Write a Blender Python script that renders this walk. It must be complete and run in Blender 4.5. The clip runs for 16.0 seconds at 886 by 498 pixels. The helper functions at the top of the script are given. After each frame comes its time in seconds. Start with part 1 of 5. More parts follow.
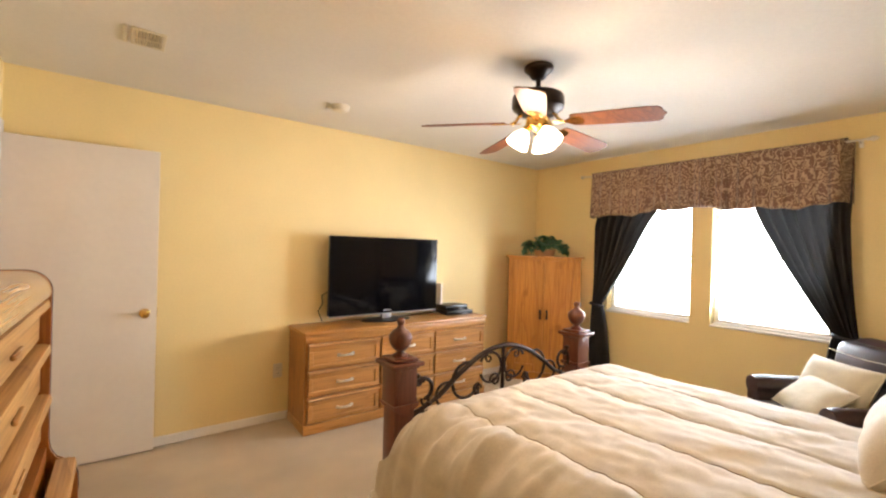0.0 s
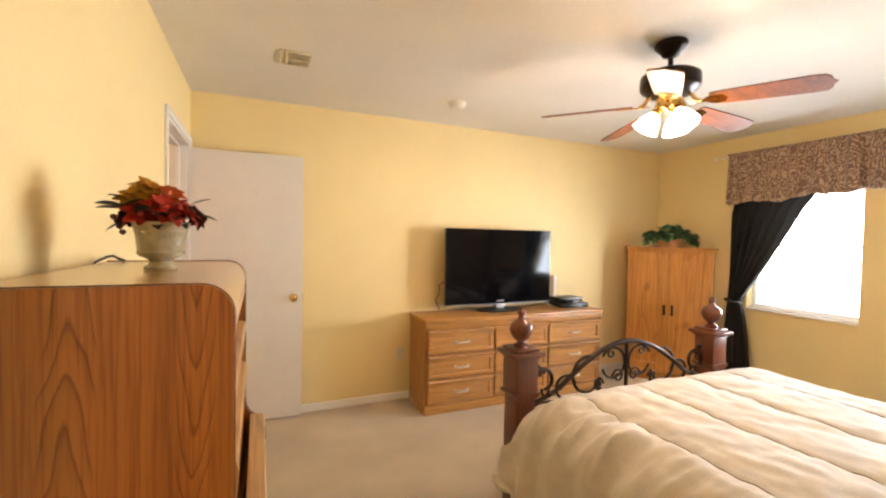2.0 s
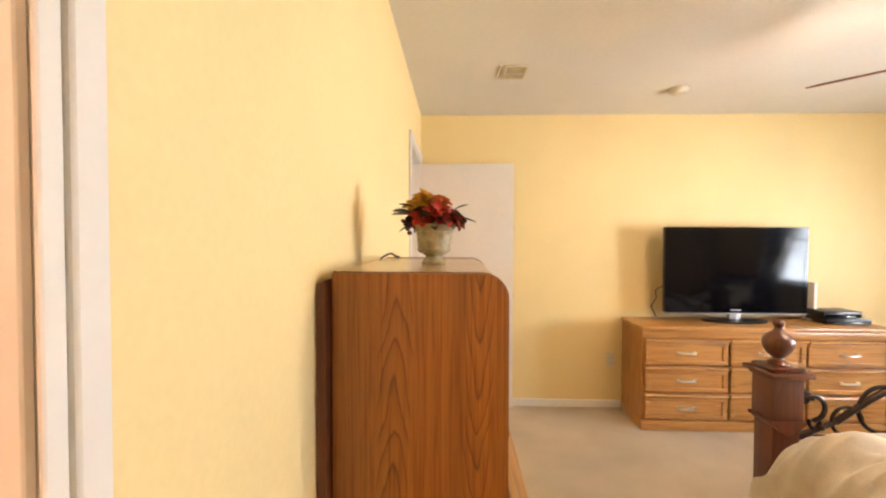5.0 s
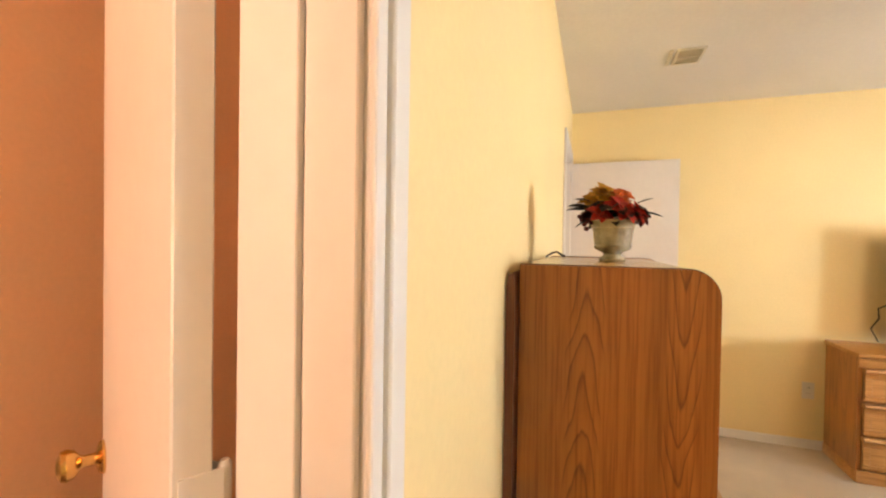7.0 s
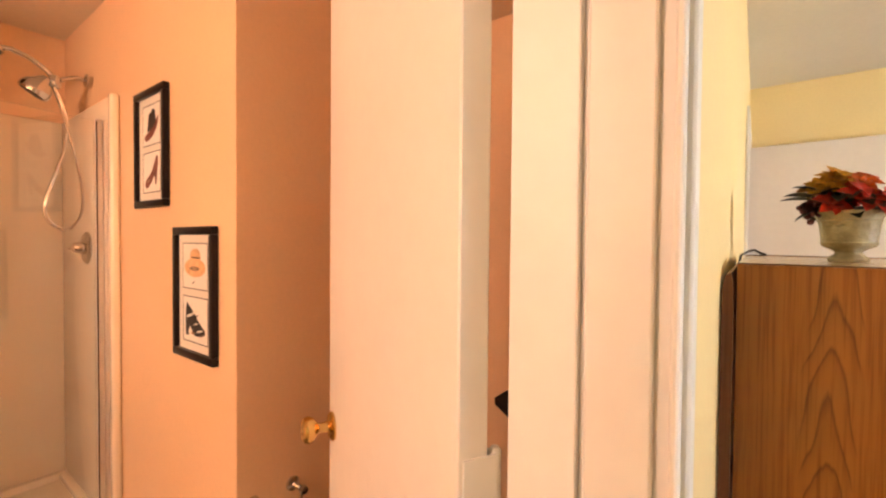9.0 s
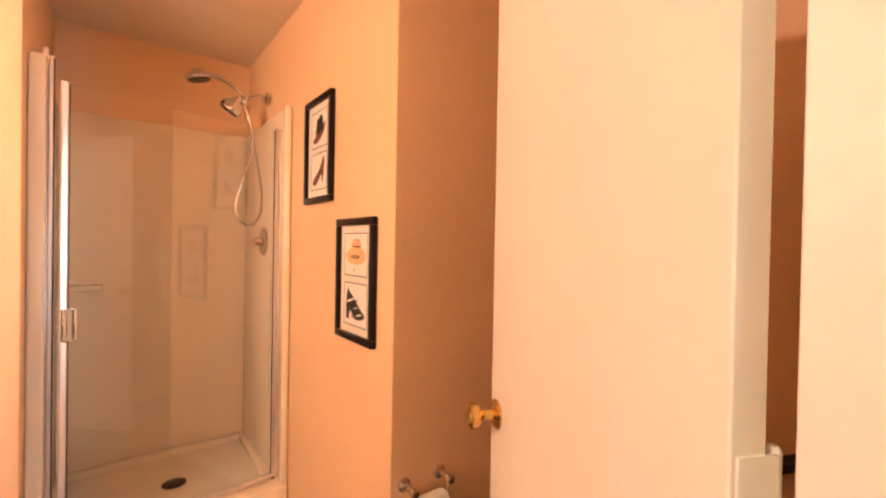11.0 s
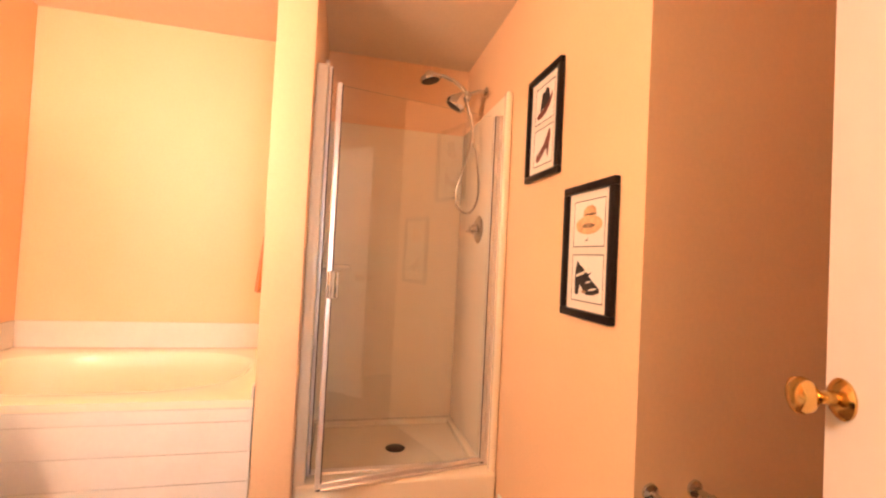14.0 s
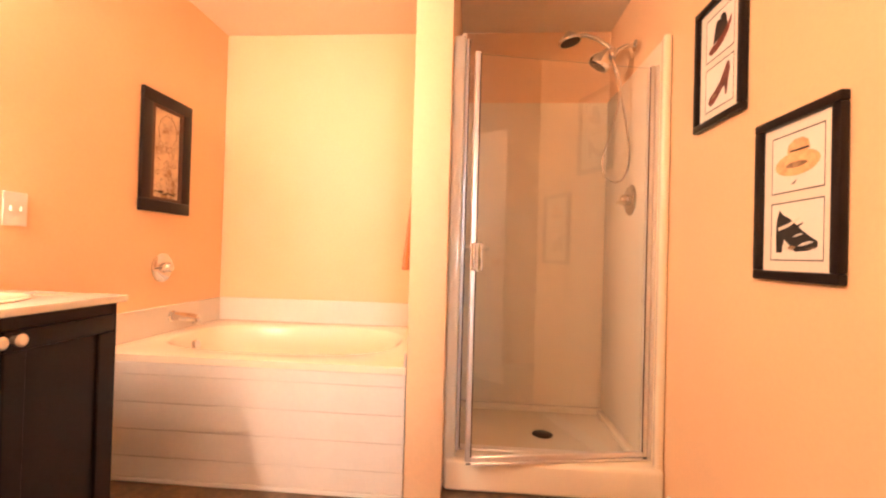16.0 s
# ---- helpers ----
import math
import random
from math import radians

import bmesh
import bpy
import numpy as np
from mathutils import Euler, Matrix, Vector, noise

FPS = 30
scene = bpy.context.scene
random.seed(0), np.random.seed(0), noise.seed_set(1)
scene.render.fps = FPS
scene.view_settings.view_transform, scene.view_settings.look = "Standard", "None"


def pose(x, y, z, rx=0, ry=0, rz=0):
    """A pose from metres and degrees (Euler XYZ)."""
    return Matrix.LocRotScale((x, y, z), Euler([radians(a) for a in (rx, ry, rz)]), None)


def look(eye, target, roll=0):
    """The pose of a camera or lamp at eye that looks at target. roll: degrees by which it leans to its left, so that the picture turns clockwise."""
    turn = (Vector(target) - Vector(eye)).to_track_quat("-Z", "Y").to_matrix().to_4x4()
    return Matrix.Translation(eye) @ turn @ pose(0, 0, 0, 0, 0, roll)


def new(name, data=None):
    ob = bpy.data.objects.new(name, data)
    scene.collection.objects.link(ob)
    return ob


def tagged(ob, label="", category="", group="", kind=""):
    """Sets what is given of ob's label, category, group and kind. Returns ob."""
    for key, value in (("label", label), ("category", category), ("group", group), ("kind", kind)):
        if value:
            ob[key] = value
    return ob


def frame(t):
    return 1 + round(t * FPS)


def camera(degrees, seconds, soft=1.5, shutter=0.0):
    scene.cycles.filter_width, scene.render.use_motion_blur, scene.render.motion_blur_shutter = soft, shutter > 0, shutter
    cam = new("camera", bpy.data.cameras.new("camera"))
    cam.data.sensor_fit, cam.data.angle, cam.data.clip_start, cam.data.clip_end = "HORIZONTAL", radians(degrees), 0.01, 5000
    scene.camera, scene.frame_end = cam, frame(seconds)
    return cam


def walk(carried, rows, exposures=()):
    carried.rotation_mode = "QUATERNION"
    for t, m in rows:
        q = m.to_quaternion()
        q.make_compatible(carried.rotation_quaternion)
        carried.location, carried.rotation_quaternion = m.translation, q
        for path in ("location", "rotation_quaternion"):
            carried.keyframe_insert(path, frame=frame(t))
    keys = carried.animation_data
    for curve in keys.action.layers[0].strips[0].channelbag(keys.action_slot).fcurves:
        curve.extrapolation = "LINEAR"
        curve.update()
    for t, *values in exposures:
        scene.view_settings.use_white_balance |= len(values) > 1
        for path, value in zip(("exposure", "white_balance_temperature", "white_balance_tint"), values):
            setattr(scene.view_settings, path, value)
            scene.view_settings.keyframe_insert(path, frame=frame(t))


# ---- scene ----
cam = camera(92.64, 16.0, soft=2.2)
PATH = [
    (0, (-0.048, -0.224, 1.422), (1.165, 1.366, 1.42), 1.5),
    (0.5, (-0.075, -0.226, 1.41), (1.044, 1.432, 1.402), 1.6),
    (1, (-0.109, -0.223, 1.413), (0.914, 1.496, 1.389), 1.5),
    (1.5, (-0.13, -0.222, 1.415), (0.78, 1.559, 1.375), 1.4),
    (2, (-0.156, -0.222, 1.428), (0.642, 1.611, 1.371), 1.1),
    (2.5, (-0.178, -0.235, 1.416), (0.485, 1.651, 1.363), 0.6),
    (3, (-0.207, -0.238, 1.412), (0.313, 1.692, 1.362), 0.2),
    (3.5, (-0.232, -0.238, 1.42), (0.146, 1.726, 1.365), 0.1),
    (4, (-0.262, -0.246, 1.418), (-0.029, 1.74, 1.367), 0.0),
    (6.5, (-0.394, -0.284, 1.385), (-0.908, 1.648, 1.352), 0.9),
    (7, (-0.433, -0.289, 1.378), (-1.101, 1.596, 1.350), 0.9),
    (7.5, (-0.469, -0.302, 1.385), (-1.293, 1.521, 1.362), 0.4),
    (8, (-0.506, -0.322, 1.383), (-1.461, 1.435, 1.352), 0.5),
    (8.5, (-0.534, -0.336, 1.382), (-1.608, 1.35, 1.338), 0.4),
    (9, (-0.556, -0.351, 1.375), (-1.746, 1.256, 1.333), 0.5),
    (9.5, (-0.578, -0.364, 1.365), (-1.881, 1.153, 1.326), 0.5),
    (12, (-0.72, -0.426, 1.276), (-2.447, 0.583, 1.286), 1.7),
    (12.5, (-0.743, -0.443, 1.249), (-2.537, 0.44, 1.278), 2.0),
    (13, (-0.767, -0.457, 1.226), (-2.621, 0.292, 1.27), 2.2),
    (13.5, (-0.794, -0.474, 1.186), (-2.7, 0.13, 1.238), 2.7),
    (14, (-0.818, -0.48, 1.143), (-2.766, -0.027, 1.192), 2.9),
    (14.5, (-0.851, -0.498, 1.097), (-2.826, -0.185, 1.139), 2.7),
    (15, (-0.876, -0.511, 1.061), (-2.868, -0.331, 1.095), 2.1),
    (15.5, (-0.893, -0.519, 1.036), (-2.893, -0.491, 1.063), 1.6),
    (16, (-0.899, -0.532, 1.023), (-2.893, -0.679, 1.044), 1.6),
]
walk(cam, [(t, look(eye, target, roll)) for t, eye, target, roll in PATH],
     exposures=[(0.0, -0.12), (2.0, -0.04), (3.5, 0.12), (4.0, 0.16), (6.5, 0.12), (8.0, 0.12), (9.5, 0.1), (12.0, 0.2), (16.0, 0.40)])

# ---- light ----
world = bpy.data.worlds.new("sky")
scene.world = world
world.use_nodes = True
wn = world.node_tree
sky = wn.nodes.new("ShaderNodeTexSky")
sky.sky_type, sky.sun_disc = "NISHITA", False
sky.sun_elevation, sky.sun_rotation = radians(50), radians(250)
wn.nodes["Background"].inputs["Strength"].default_value = 0.13
wn.links.new(sky.outputs[0], wn.nodes["Background"].inputs["Color"])
sun = new("sun", bpy.data.lights.new("sun", "SUN"))
sun.data.energy, sun.data.angle, sun.data.color = 3.0, radians(0.5), (1.0, 0.95, 0.86)
sun.matrix_basis = look((-20, 8, 24), (0, 0, 0))


def lamp(name, kind, place, target, power, colour, size=0.1, size_y=None):
    data = bpy.data.lights.new(name, kind)
    data.energy, data.color = power, colour
    ob = new(name, data)
    if kind == "AREA":
        data.size = size
        if size_y:
            data.shape, data.size_y = "RECTANGLE", size_y
        ob.matrix_basis = look(place, target)
    else:
        data.shadow_soft_size = size
        ob.location = place
    return ob


WARM = (1.0, 0.72, 0.53)
for wy, power in ((0.95, 135), (1.86, 64)):
    lamp("window_light", "AREA", (4.3, wy - 0.02, 1.42), (0, wy + 0.1, 3.1), power, (0.81, 0.88, 1.0), 0.7, 1.15)
FAN = (1.77, 1.33)
for k in range(3):
    a = radians(20 + 120 * k)
    lamp("fan_bulb", "POINT", (FAN[0] + 0.105 * math.cos(a), FAN[1] + 0.105 * math.sin(a), 1.95), None, 13.5, WARM, 0.06)
BULBS = [(-1.50 + 0.2 * k, -2.08, 1.93) for k in range(4)]
for b in BULBS:
    lamp("vanity_bulb", "POINT", b, None, 30, (1.0, 0.73, 0.57), 0.045)
lamp("hall_light", "POINT", (-1.4, 2.8, 2.2), None, 10, WARM, 0.1)

# ---- materials ----
def nodes_of(name):
    m = bpy.data.materials.new(name)
    m.use_nodes = True
    return m, m.node_tree, m.node_tree.nodes["Principled BSDF"]


def link(nt, a, b):
    nt.links.new(a, b)


def noise_at(nt, coord, scale, detail=4, stretch=(1, 1, 1), rough=0.55):
    mp = nt.nodes.new("ShaderNodeMapping")
    mp.inputs["Scale"].default_value = stretch
    link(nt, coord, mp.inputs["Vector"])
    n = nt.nodes.new("ShaderNodeTexNoise")
    n.inputs["Scale"].default_value, n.inputs["Detail"].default_value, n.inputs["Roughness"].default_value = scale, detail, rough
    link(nt, mp.outputs[0], n.inputs["Vector"])
    return n.outputs["Fac"]


def ramp(nt, fac, stops):
    r = nt.nodes.new("ShaderNodeValToRGB")
    while len(r.color_ramp.elements) < len(stops):
        r.color_ramp.elements.new(0.5)
    for e, (p, c) in zip(r.color_ramp.elements, stops):
        e.position, e.color = p, (*c, 1)
    link(nt, fac, r.inputs["Fac"])
    return r.outputs["Color"]


def mix(nt, fac, a, b, blend="MIX"):
    m = nt.nodes.new("ShaderNodeMix")
    m.data_type, m.blend_type = "RGBA", blend
    for sock, v in ((m.inputs["Factor"], fac), (m.inputs["A"], a), (m.inputs["B"], b)):
        if isinstance(v, (int, float)):
            sock.default_value = v
        elif isinstance(v, tuple):
            sock.default_value = (*v, 1)
        else:
            link(nt, v, sock)
    return m.outputs["Result"]


def bump(nt, bsdf, height, strength, distance):
    b = nt.nodes.new("ShaderNodeBump")
    b.inputs["Strength"].default_value, b.inputs["Distance"].default_value = strength, distance
    link(nt, height, b.inputs["Height"])
    link(nt, b.outputs[0], bsdf.inputs["Normal"])


def coords(nt, kind="Object"):
    return nt.nodes.new("ShaderNodeTexCoord").outputs[kind]


def shade(c, k):
    return tuple(min(1.0, v * k) for v in c)


def surf(name, colour, rough=0.5, metal=0.0, vary=0.08, scale=3.0, grain=60.0, relief=0.15, depth=0.002, coat=0.0, sheen=0.0):
    """A surface with slow stains and fine grain."""
    m, nt, b = nodes_of(name)
    co = coords(nt)
    slow = noise_at(nt, co, scale, 3)
    fine = noise_at(nt, co, grain, 3)
    c = ramp(nt, slow, [(0.3, shade(colour, 1 - vary)), (0.7, shade(colour, 1 + vary))])
    c2 = ramp(nt, fine, [(0.3, (1 - vary,) * 3), (0.7, (1.0,) * 3)])
    link(nt, mix(nt, 1.0, c, c2, "MULTIPLY"), b.inputs["Base Color"])
    r = nt.nodes.new("ShaderNodeMapRange")
    r.inputs["To Min"].default_value, r.inputs["To Max"].default_value = max(0.02, rough - 0.08), min(1, rough + 0.08)
    link(nt, slow, r.inputs["Value"])
    link(nt, r.outputs[0], b.inputs["Roughness"])
    b.inputs["Metallic"].default_value = metal
    b.inputs["Coat Weight"].default_value = coat
    b.inputs["Sheen Weight"].default_value = sheen
    if relief:
        bump(nt, b, fine, relief, depth)
    return m


def wood(name, light, dark, axis="Z", rough=0.35, figure=1.0, coat=0.15, knots=0.0):
    """Flat-sawn timber with long grain along one axis."""
    m, nt, b = nodes_of(name)
    co = coords(nt)
    k = "XYZ".index(axis)
    along = [1.0, 1.0, 1.0]
    along[k] = 0.09
    broad = noise_at(nt, co, 5.0 * figure, 2, tuple(along))
    sc = nt.nodes.new("ShaderNodeMath")
    sc.operation = "MULTIPLY"
    sc.inputs[1].default_value = 9.0
    link(nt, broad, sc.inputs[0])
    fr = nt.nodes.new("ShaderNodeMath")
    fr.operation = "FRACT"
    link(nt, sc.outputs[0], fr.inputs[0])
    rings = ramp(nt, fr.outputs[0], [(0.0, shade(light, 0.9)), (0.55, light), (0.86, tuple((a + d) / 2 for a, d in zip(light, dark))), (0.95, dark), (1.0, shade(light, 0.9))])
    al2 = [1.0, 1.0, 1.0]
    al2[k] = 0.02
    pores = noise_at(nt, co, 170.0, 3, tuple(al2))
    streak = noise_at(nt, co, 16.0, 4, tuple(al2))
    c = mix(nt, 0.55, ramp(nt, streak, [(0.3, shade(light, 0.72)), (0.65, shade(light, 1.08))]), rings)
    c = mix(nt, 1.0, c, ramp(nt, pores, [(0.36, (0.72, 0.66, 0.6)), (0.55, (1, 1, 1))]), "MULTIPLY")
    if knots:
        kn = noise_at(nt, co, 5.5, 1, (1.3, 1.3, 0.8))
        c = mix(nt, ramp(nt, kn, [(0.61, (0, 0, 0)), (0.72, (knots,) * 3)]), c, shade(dark, 0.7))
    link(nt, c, b.inputs["Base Color"])
    b.inputs["Roughness"].default_value = rough
    b.inputs["Coat Weight"].default_value = coat
    b.inputs["Coat Roughness"].default_value = 0.25
    bump(nt, b, pores, 0.12, 0.001)
    return m


def glass(name, tint=(1, 1, 1), rough=0.0):
    m, nt, b = nodes_of(name)
    b.inputs["Base Color"].default_value = (*tint, 1)
    b.inputs["Transmission Weight"].default_value = 1.0
    b.inputs["Roughness"].default_value = rough
    b.inputs["IOR"].default_value = 1.45
    return m


def glow(name, colour, strength):
    m, nt, b = nodes_of(name)
    b.inputs["Base Color"].default_value = (*colour, 1)
    b.inputs["Emission Color"].default_value = (*colour, 1)
    b.inputs["Emission Strength"].default_value = strength
    return m


YELLOW = surf("yellow_wall_paint", (0.87, 0.69, 0.335), 0.6, vary=0.04, scale=1.2, grain=70, relief=0.25, depth=0.0015)
PEACH = surf("orange_wall_paint", (0.88, 0.585, 0.345), 0.5, vary=0.04, scale=1.2, grain=70, relief=0.25, depth=0.0015)
CEILING = surf("ceiling_paint", (0.78, 0.74, 0.66), 0.85, vary=0.04, scale=1.0, grain=45, relief=0.5, depth=0.003)
CREAM_CEILING = surf("cream_ceiling_paint", (0.80, 0.66, 0.50), 0.85, vary=0.04, scale=1.0, grain=45, relief=0.5, depth=0.003)
TRIM = surf("white_trim_paint", (0.80, 0.76, 0.70), 0.48, vary=0.03, grain=30, relief=0.05)
DOOR = surf("white_door_paint", (0.78, 0.72, 0.64), 0.4, vary=0.03, grain=25, relief=0.06)
CARPET = surf("beige_carpet", (0.58, 0.47, 0.325), 0.95, vary=0.14, scale=2.0, grain=260, relief=0.9, depth=0.006, sheen=0.2)
VINYL = surf("brown_floor_tile", (0.20, 0.12, 0.07), 0.4, vary=0.35, scale=9, grain=40)
OAK = wood("golden_oak", (0.44, 0.19, 0.05), (0.17, 0.062, 0.018))
OAK_X = wood("golden_oak_long", (0.56, 0.285, 0.085), (0.27, 0.105, 0.026), axis="X")
# Paler than the other oak: glare on the lacquer is put into the colour.
GLARE_TOP = wood("lacquered_oak_glare", (0.60, 0.36, 0.15), (0.38, 0.19, 0.07), axis="Y", rough=0.25, coat=0.7)
OAK_Y = wood("golden_oak_across", (0.56, 0.31, 0.11), (0.30, 0.13, 0.04), axis="Y")
PINE = wood("knotty_pine", (0.58, 0.245, 0.045), (0.36, 0.115, 0.018), knots=0.7, figure=0.55)
CHERRY = wood("dark_cherry", (0.15, 0.042, 0.018), (0.05, 0.014, 0.007), rough=0.32, coat=0.2)
ESPRESSO = surf("espresso_wood", (0.012, 0.006, 0.005), 0.42, vary=0.25, scale=4, grain=90, relief=0.08)
ESPRESSO.node_tree.nodes["Principled BSDF"].inputs["Specular IOR Level"].default_value = 0.22
IRON = surf("wrought_iron", (0.045, 0.03, 0.022), 0.4, 0.8, vary=0.3, scale=12, grain=120, relief=0.3)
BRONZE = surf("oil_rubbed_bronze", (0.03, 0.018, 0.012), 0.35, 0.7, vary=0.3, scale=10, grain=90, relief=0.1)
BRASS = surf("polished_brass", (0.75, 0.50, 0.18), 0.18, 1.0, vary=0.06, relief=0.03)
NICKEL = surf("brushed_nickel", (0.86, 0.81, 0.72), 0.33, 0.9, vary=0.05, relief=0.05)
CHROME = surf("chrome", (0.66, 0.65, 0.64), 0.08, 1.0, vary=0.03, relief=0.0)
ACRYLIC = surf("white_acrylic", (0.91, 0.79, 0.61), 0.18, vary=0.02, relief=0.0, coat=0.3)
def veneer(name, light, dark, rough=0.35):
    """Flat-cut oak veneer on an x-z panel: one leaf of peaks rising, one of peaks falling, straight grain between."""
    m, nt, b = nodes_of(name)
    co = coords(nt)
    sx = nt.nodes.new("ShaderNodeSeparateXYZ")
    link(nt, co, sx.inputs[0])

    def calc(op, a, c, d=None):
        n = nt.nodes.new("ShaderNodeMath")
        n.operation = op
        n.use_clamp = op == "SMOOTHSTEP"
        for k, v in enumerate((a, c, d)):
            if v is None:
                continue
            if isinstance(v, (int, float)):
                n.inputs[k].default_value = v
            else:
                link(nt, v, n.inputs[k])
        return n.outputs[0]

    wob = noise_at(nt, co, 3.0, 2, (1.2, 1.0, 0.9))
    x = calc("ADD", sx.outputs["X"], calc("MULTIPLY_ADD", wob, 0.05, -0.025))
    pace = calc("MULTIPLY_ADD", noise_at(nt, co, 2.2, 2, (0.4, 0.4, 1.5)), 2.4, calc("MULTIPLY", sx.outputs["Z"], 10.5))
    ragged = calc("MULTIPLY", noise_at(nt, co, 60, 3, (1, 1, 0.06)), 0.55)
    streak = noise_at(nt, co, 15, 4, (1, 1, 0.02))
    pores = noise_at(nt, co, 190, 3, (1, 1, 0.025))
    c = ramp(nt, streak, [(0.28, shade(light, 0.80)), (0.5, light), (0.70, shade(light, 1.10))])
    for centre, up, wide in ((-0.448, 1.0, 0.040), (-0.262, -1.0, 0.034)):
        d = calc("ABSOLUTE", calc("SUBTRACT", x, centre), 0)
        run = calc("MULTIPLY", calc("POWER", calc("DIVIDE", d, wide), 1.5), 1.7 * up)
        line = calc("FRACT", calc("ADD", calc("ADD", pace, run), ragged), 0)
        tone = ramp(nt, line, [(0.0, dark), (0.04, shade(dark, 1.6)), (0.14, shade(light, 0.84)), (0.6, shade(light, 1.06)), (0.9, shade(light, 1.12)), (0.97, shade(light, 0.6)), (1.0, dark)] if up < 0 else [(0.0, dark), (0.04, shade(light, 0.6)), (0.12, shade(light, 1.12)), (0.5, shade(light, 1.04)), (0.84, shade(light, 0.84)), (0.96, shade(dark, 1.6)), (1.0, dark)])
        fade = ramp(nt, calc("DIVIDE", d, wide), [(0.8, (0.64,) * 3), (1.5, (0.0,) * 3)])
        c = mix(nt, fade, c, tone)
    c = mix(nt, 1.0, c, ramp(nt, pores, [(0.36, (0.72, 0.64, 0.55)), (0.55, (1, 1, 1))]), "MULTIPLY")
    link(nt, c, b.inputs["Base Color"])
    b.inputs["Roughness"].default_value = rough
    b.inputs["Coat Weight"].default_value = 0.12
    b.inputs["Coat Roughness"].default_value = 0.3
    bump(nt, b, pores, 0.12, 0.001)
    return m


GROUT = surf("beige_grout", (0.78, 0.71, 0.62), 0.9, vary=0.1, grain=120)
OAK_END = veneer("oak_veneer", (0.36, 0.128, 0.024), (0.09, 0.025, 0.006))
ALUMINIUM = surf("satin_aluminium", (0.92, 0.84, 0.78), 0.34, 0.7, vary=0.05, relief=0.03)
TILE = surf("white_tile", (0.80, 0.74, 0.66), 0.2, vary=0.03, scale=6, relief=0.03)
COUNTER = surf("cultured_marble", (0.80, 0.76, 0.68), 0.15, vary=0.05, scale=5, relief=0.0, coat=0.3)
BLACK = surf("black_plastic", (0.012, 0.012, 0.013), 0.3, vary=0.1, relief=0.03)
SCREEN = surf("tv_screen", (0.003, 0.003, 0.004), 0.06, vary=0.1, relief=0.0)
SCREEN.node_tree.nodes["Principled BSDF"].inputs["Specular IOR Level"].default_value = 0.18
SILVER = surf("silver_plastic", (0.45, 0.45, 0.46), 0.3, 0.6, vary=0.05, relief=0.02)
EDGING = surf("dark_oak_edging", (0.075, 0.028, 0.010), 0.45, vary=0.2, grain=90, relief=0.05)

# ---- mesh helpers ----
def box(x0, x1, y0, y1, z0, z1, r=0.0, seg=2):
    bm = bmesh.new()
    bmesh.ops.create_cube(bm, size=1.0)
    for v in bm.verts:
        v.co = Vector(((x0 + x1) / 2 + v.co.x * (x1 - x0), (y0 + y1) / 2 + v.co.y * (y1 - y0), (z0 + z1) / 2 + v.co.z * (z1 - z0)))
    if r:
        bmesh.ops.bevel(bm, geom=bm.edges[:], offset=r, segments=seg, affect="EDGES", profile=0.5)
    return bm


def lathe(profile, n=24, at=(0, 0, 0)):
    """A turned shape from (radius, height) pairs."""
    bm = bmesh.new()
    rings = []
    for r, z in profile:
        rings.append([bm.verts.new((at[0] + r * math.cos(math.tau * k / n), at[1] + r * math.sin(math.tau * k / n), at[2] + z)) for k in range(n)])
    for a, b in zip(rings, rings[1:]):
        for k in range(n):
            bm.faces.new((a[k], a[(k + 1) % n], b[(k + 1) % n], b[k]))
    bm.faces.new(rings[0][::-1])
    bm.faces.new(rings[-1])
    return bm


def tube(points, r, n=8, closed=False, taper=None):
    """A round bar along points."""
    pts = [Vector(p) for p in points]
    bm = bmesh.new()
    rings, side = [], None
    last = len(pts) - 1
    for k, p in enumerate(pts):
        if closed:
            way = pts[(k + 1) % len(pts)] - pts[k - 1]
        else:
            way = pts[min(k + 1, last)] - pts[max(k - 1, 0)]
        way.normalize()
        if side is None:
            side = way.orthogonal().normalized()
        side = (side - way * side.dot(way)).normalized()
        up = way.cross(side)
        rr = r if taper is None else r + (taper - r) * k / last
        rings.append([bm.verts.new(p + rr * (math.cos(math.tau * j / n) * side + math.sin(math.tau * j / n) * up)) for j in range(n)])
    pairs = list(zip(rings, rings[1:])) + ([(rings[-1], rings[0])] if closed else [])
    for a, b in pairs:
        for j in range(n):
            bm.faces.new((a[j], a[(j + 1) % n], b[(j + 1) % n], b[j]))
    if not closed:
        bm.faces.new(rings[0][::-1])
        bm.faces.new(rings[-1])
    return bm


def prism(outline, d0, d1, axis="Y", r=0.0):
    """A flat outline (u, v) drawn out along an axis: X: (y, z), Y: (x, z), Z: (x, y)."""
    bm = bmesh.new()
    put = {"X": lambda u, v, d: (d, u, v), "Y": lambda u, v, d: (u, d, v), "Z": lambda u, v, d: (u, v, d)}[axis]
    a = [bm.verts.new(put(u, v, d0)) for u, v in outline]
    b = [bm.verts.new(put(u, v, d1)) for u, v in outline]
    bm.faces.new(a[::-1])
    bm.faces.new(b)
    for k in range(len(a)):
        j = (k + 1) % len(a)
        bm.faces.new((a[k], a[j], b[j], b[k]))
    bmesh.ops.recalc_face_normals(bm, faces=bm.faces[:])
    if r:
        bmesh.ops.bevel(bm, geom=bm.edges[:], offset=r, segments=1, affect="EDGES")
    return bm


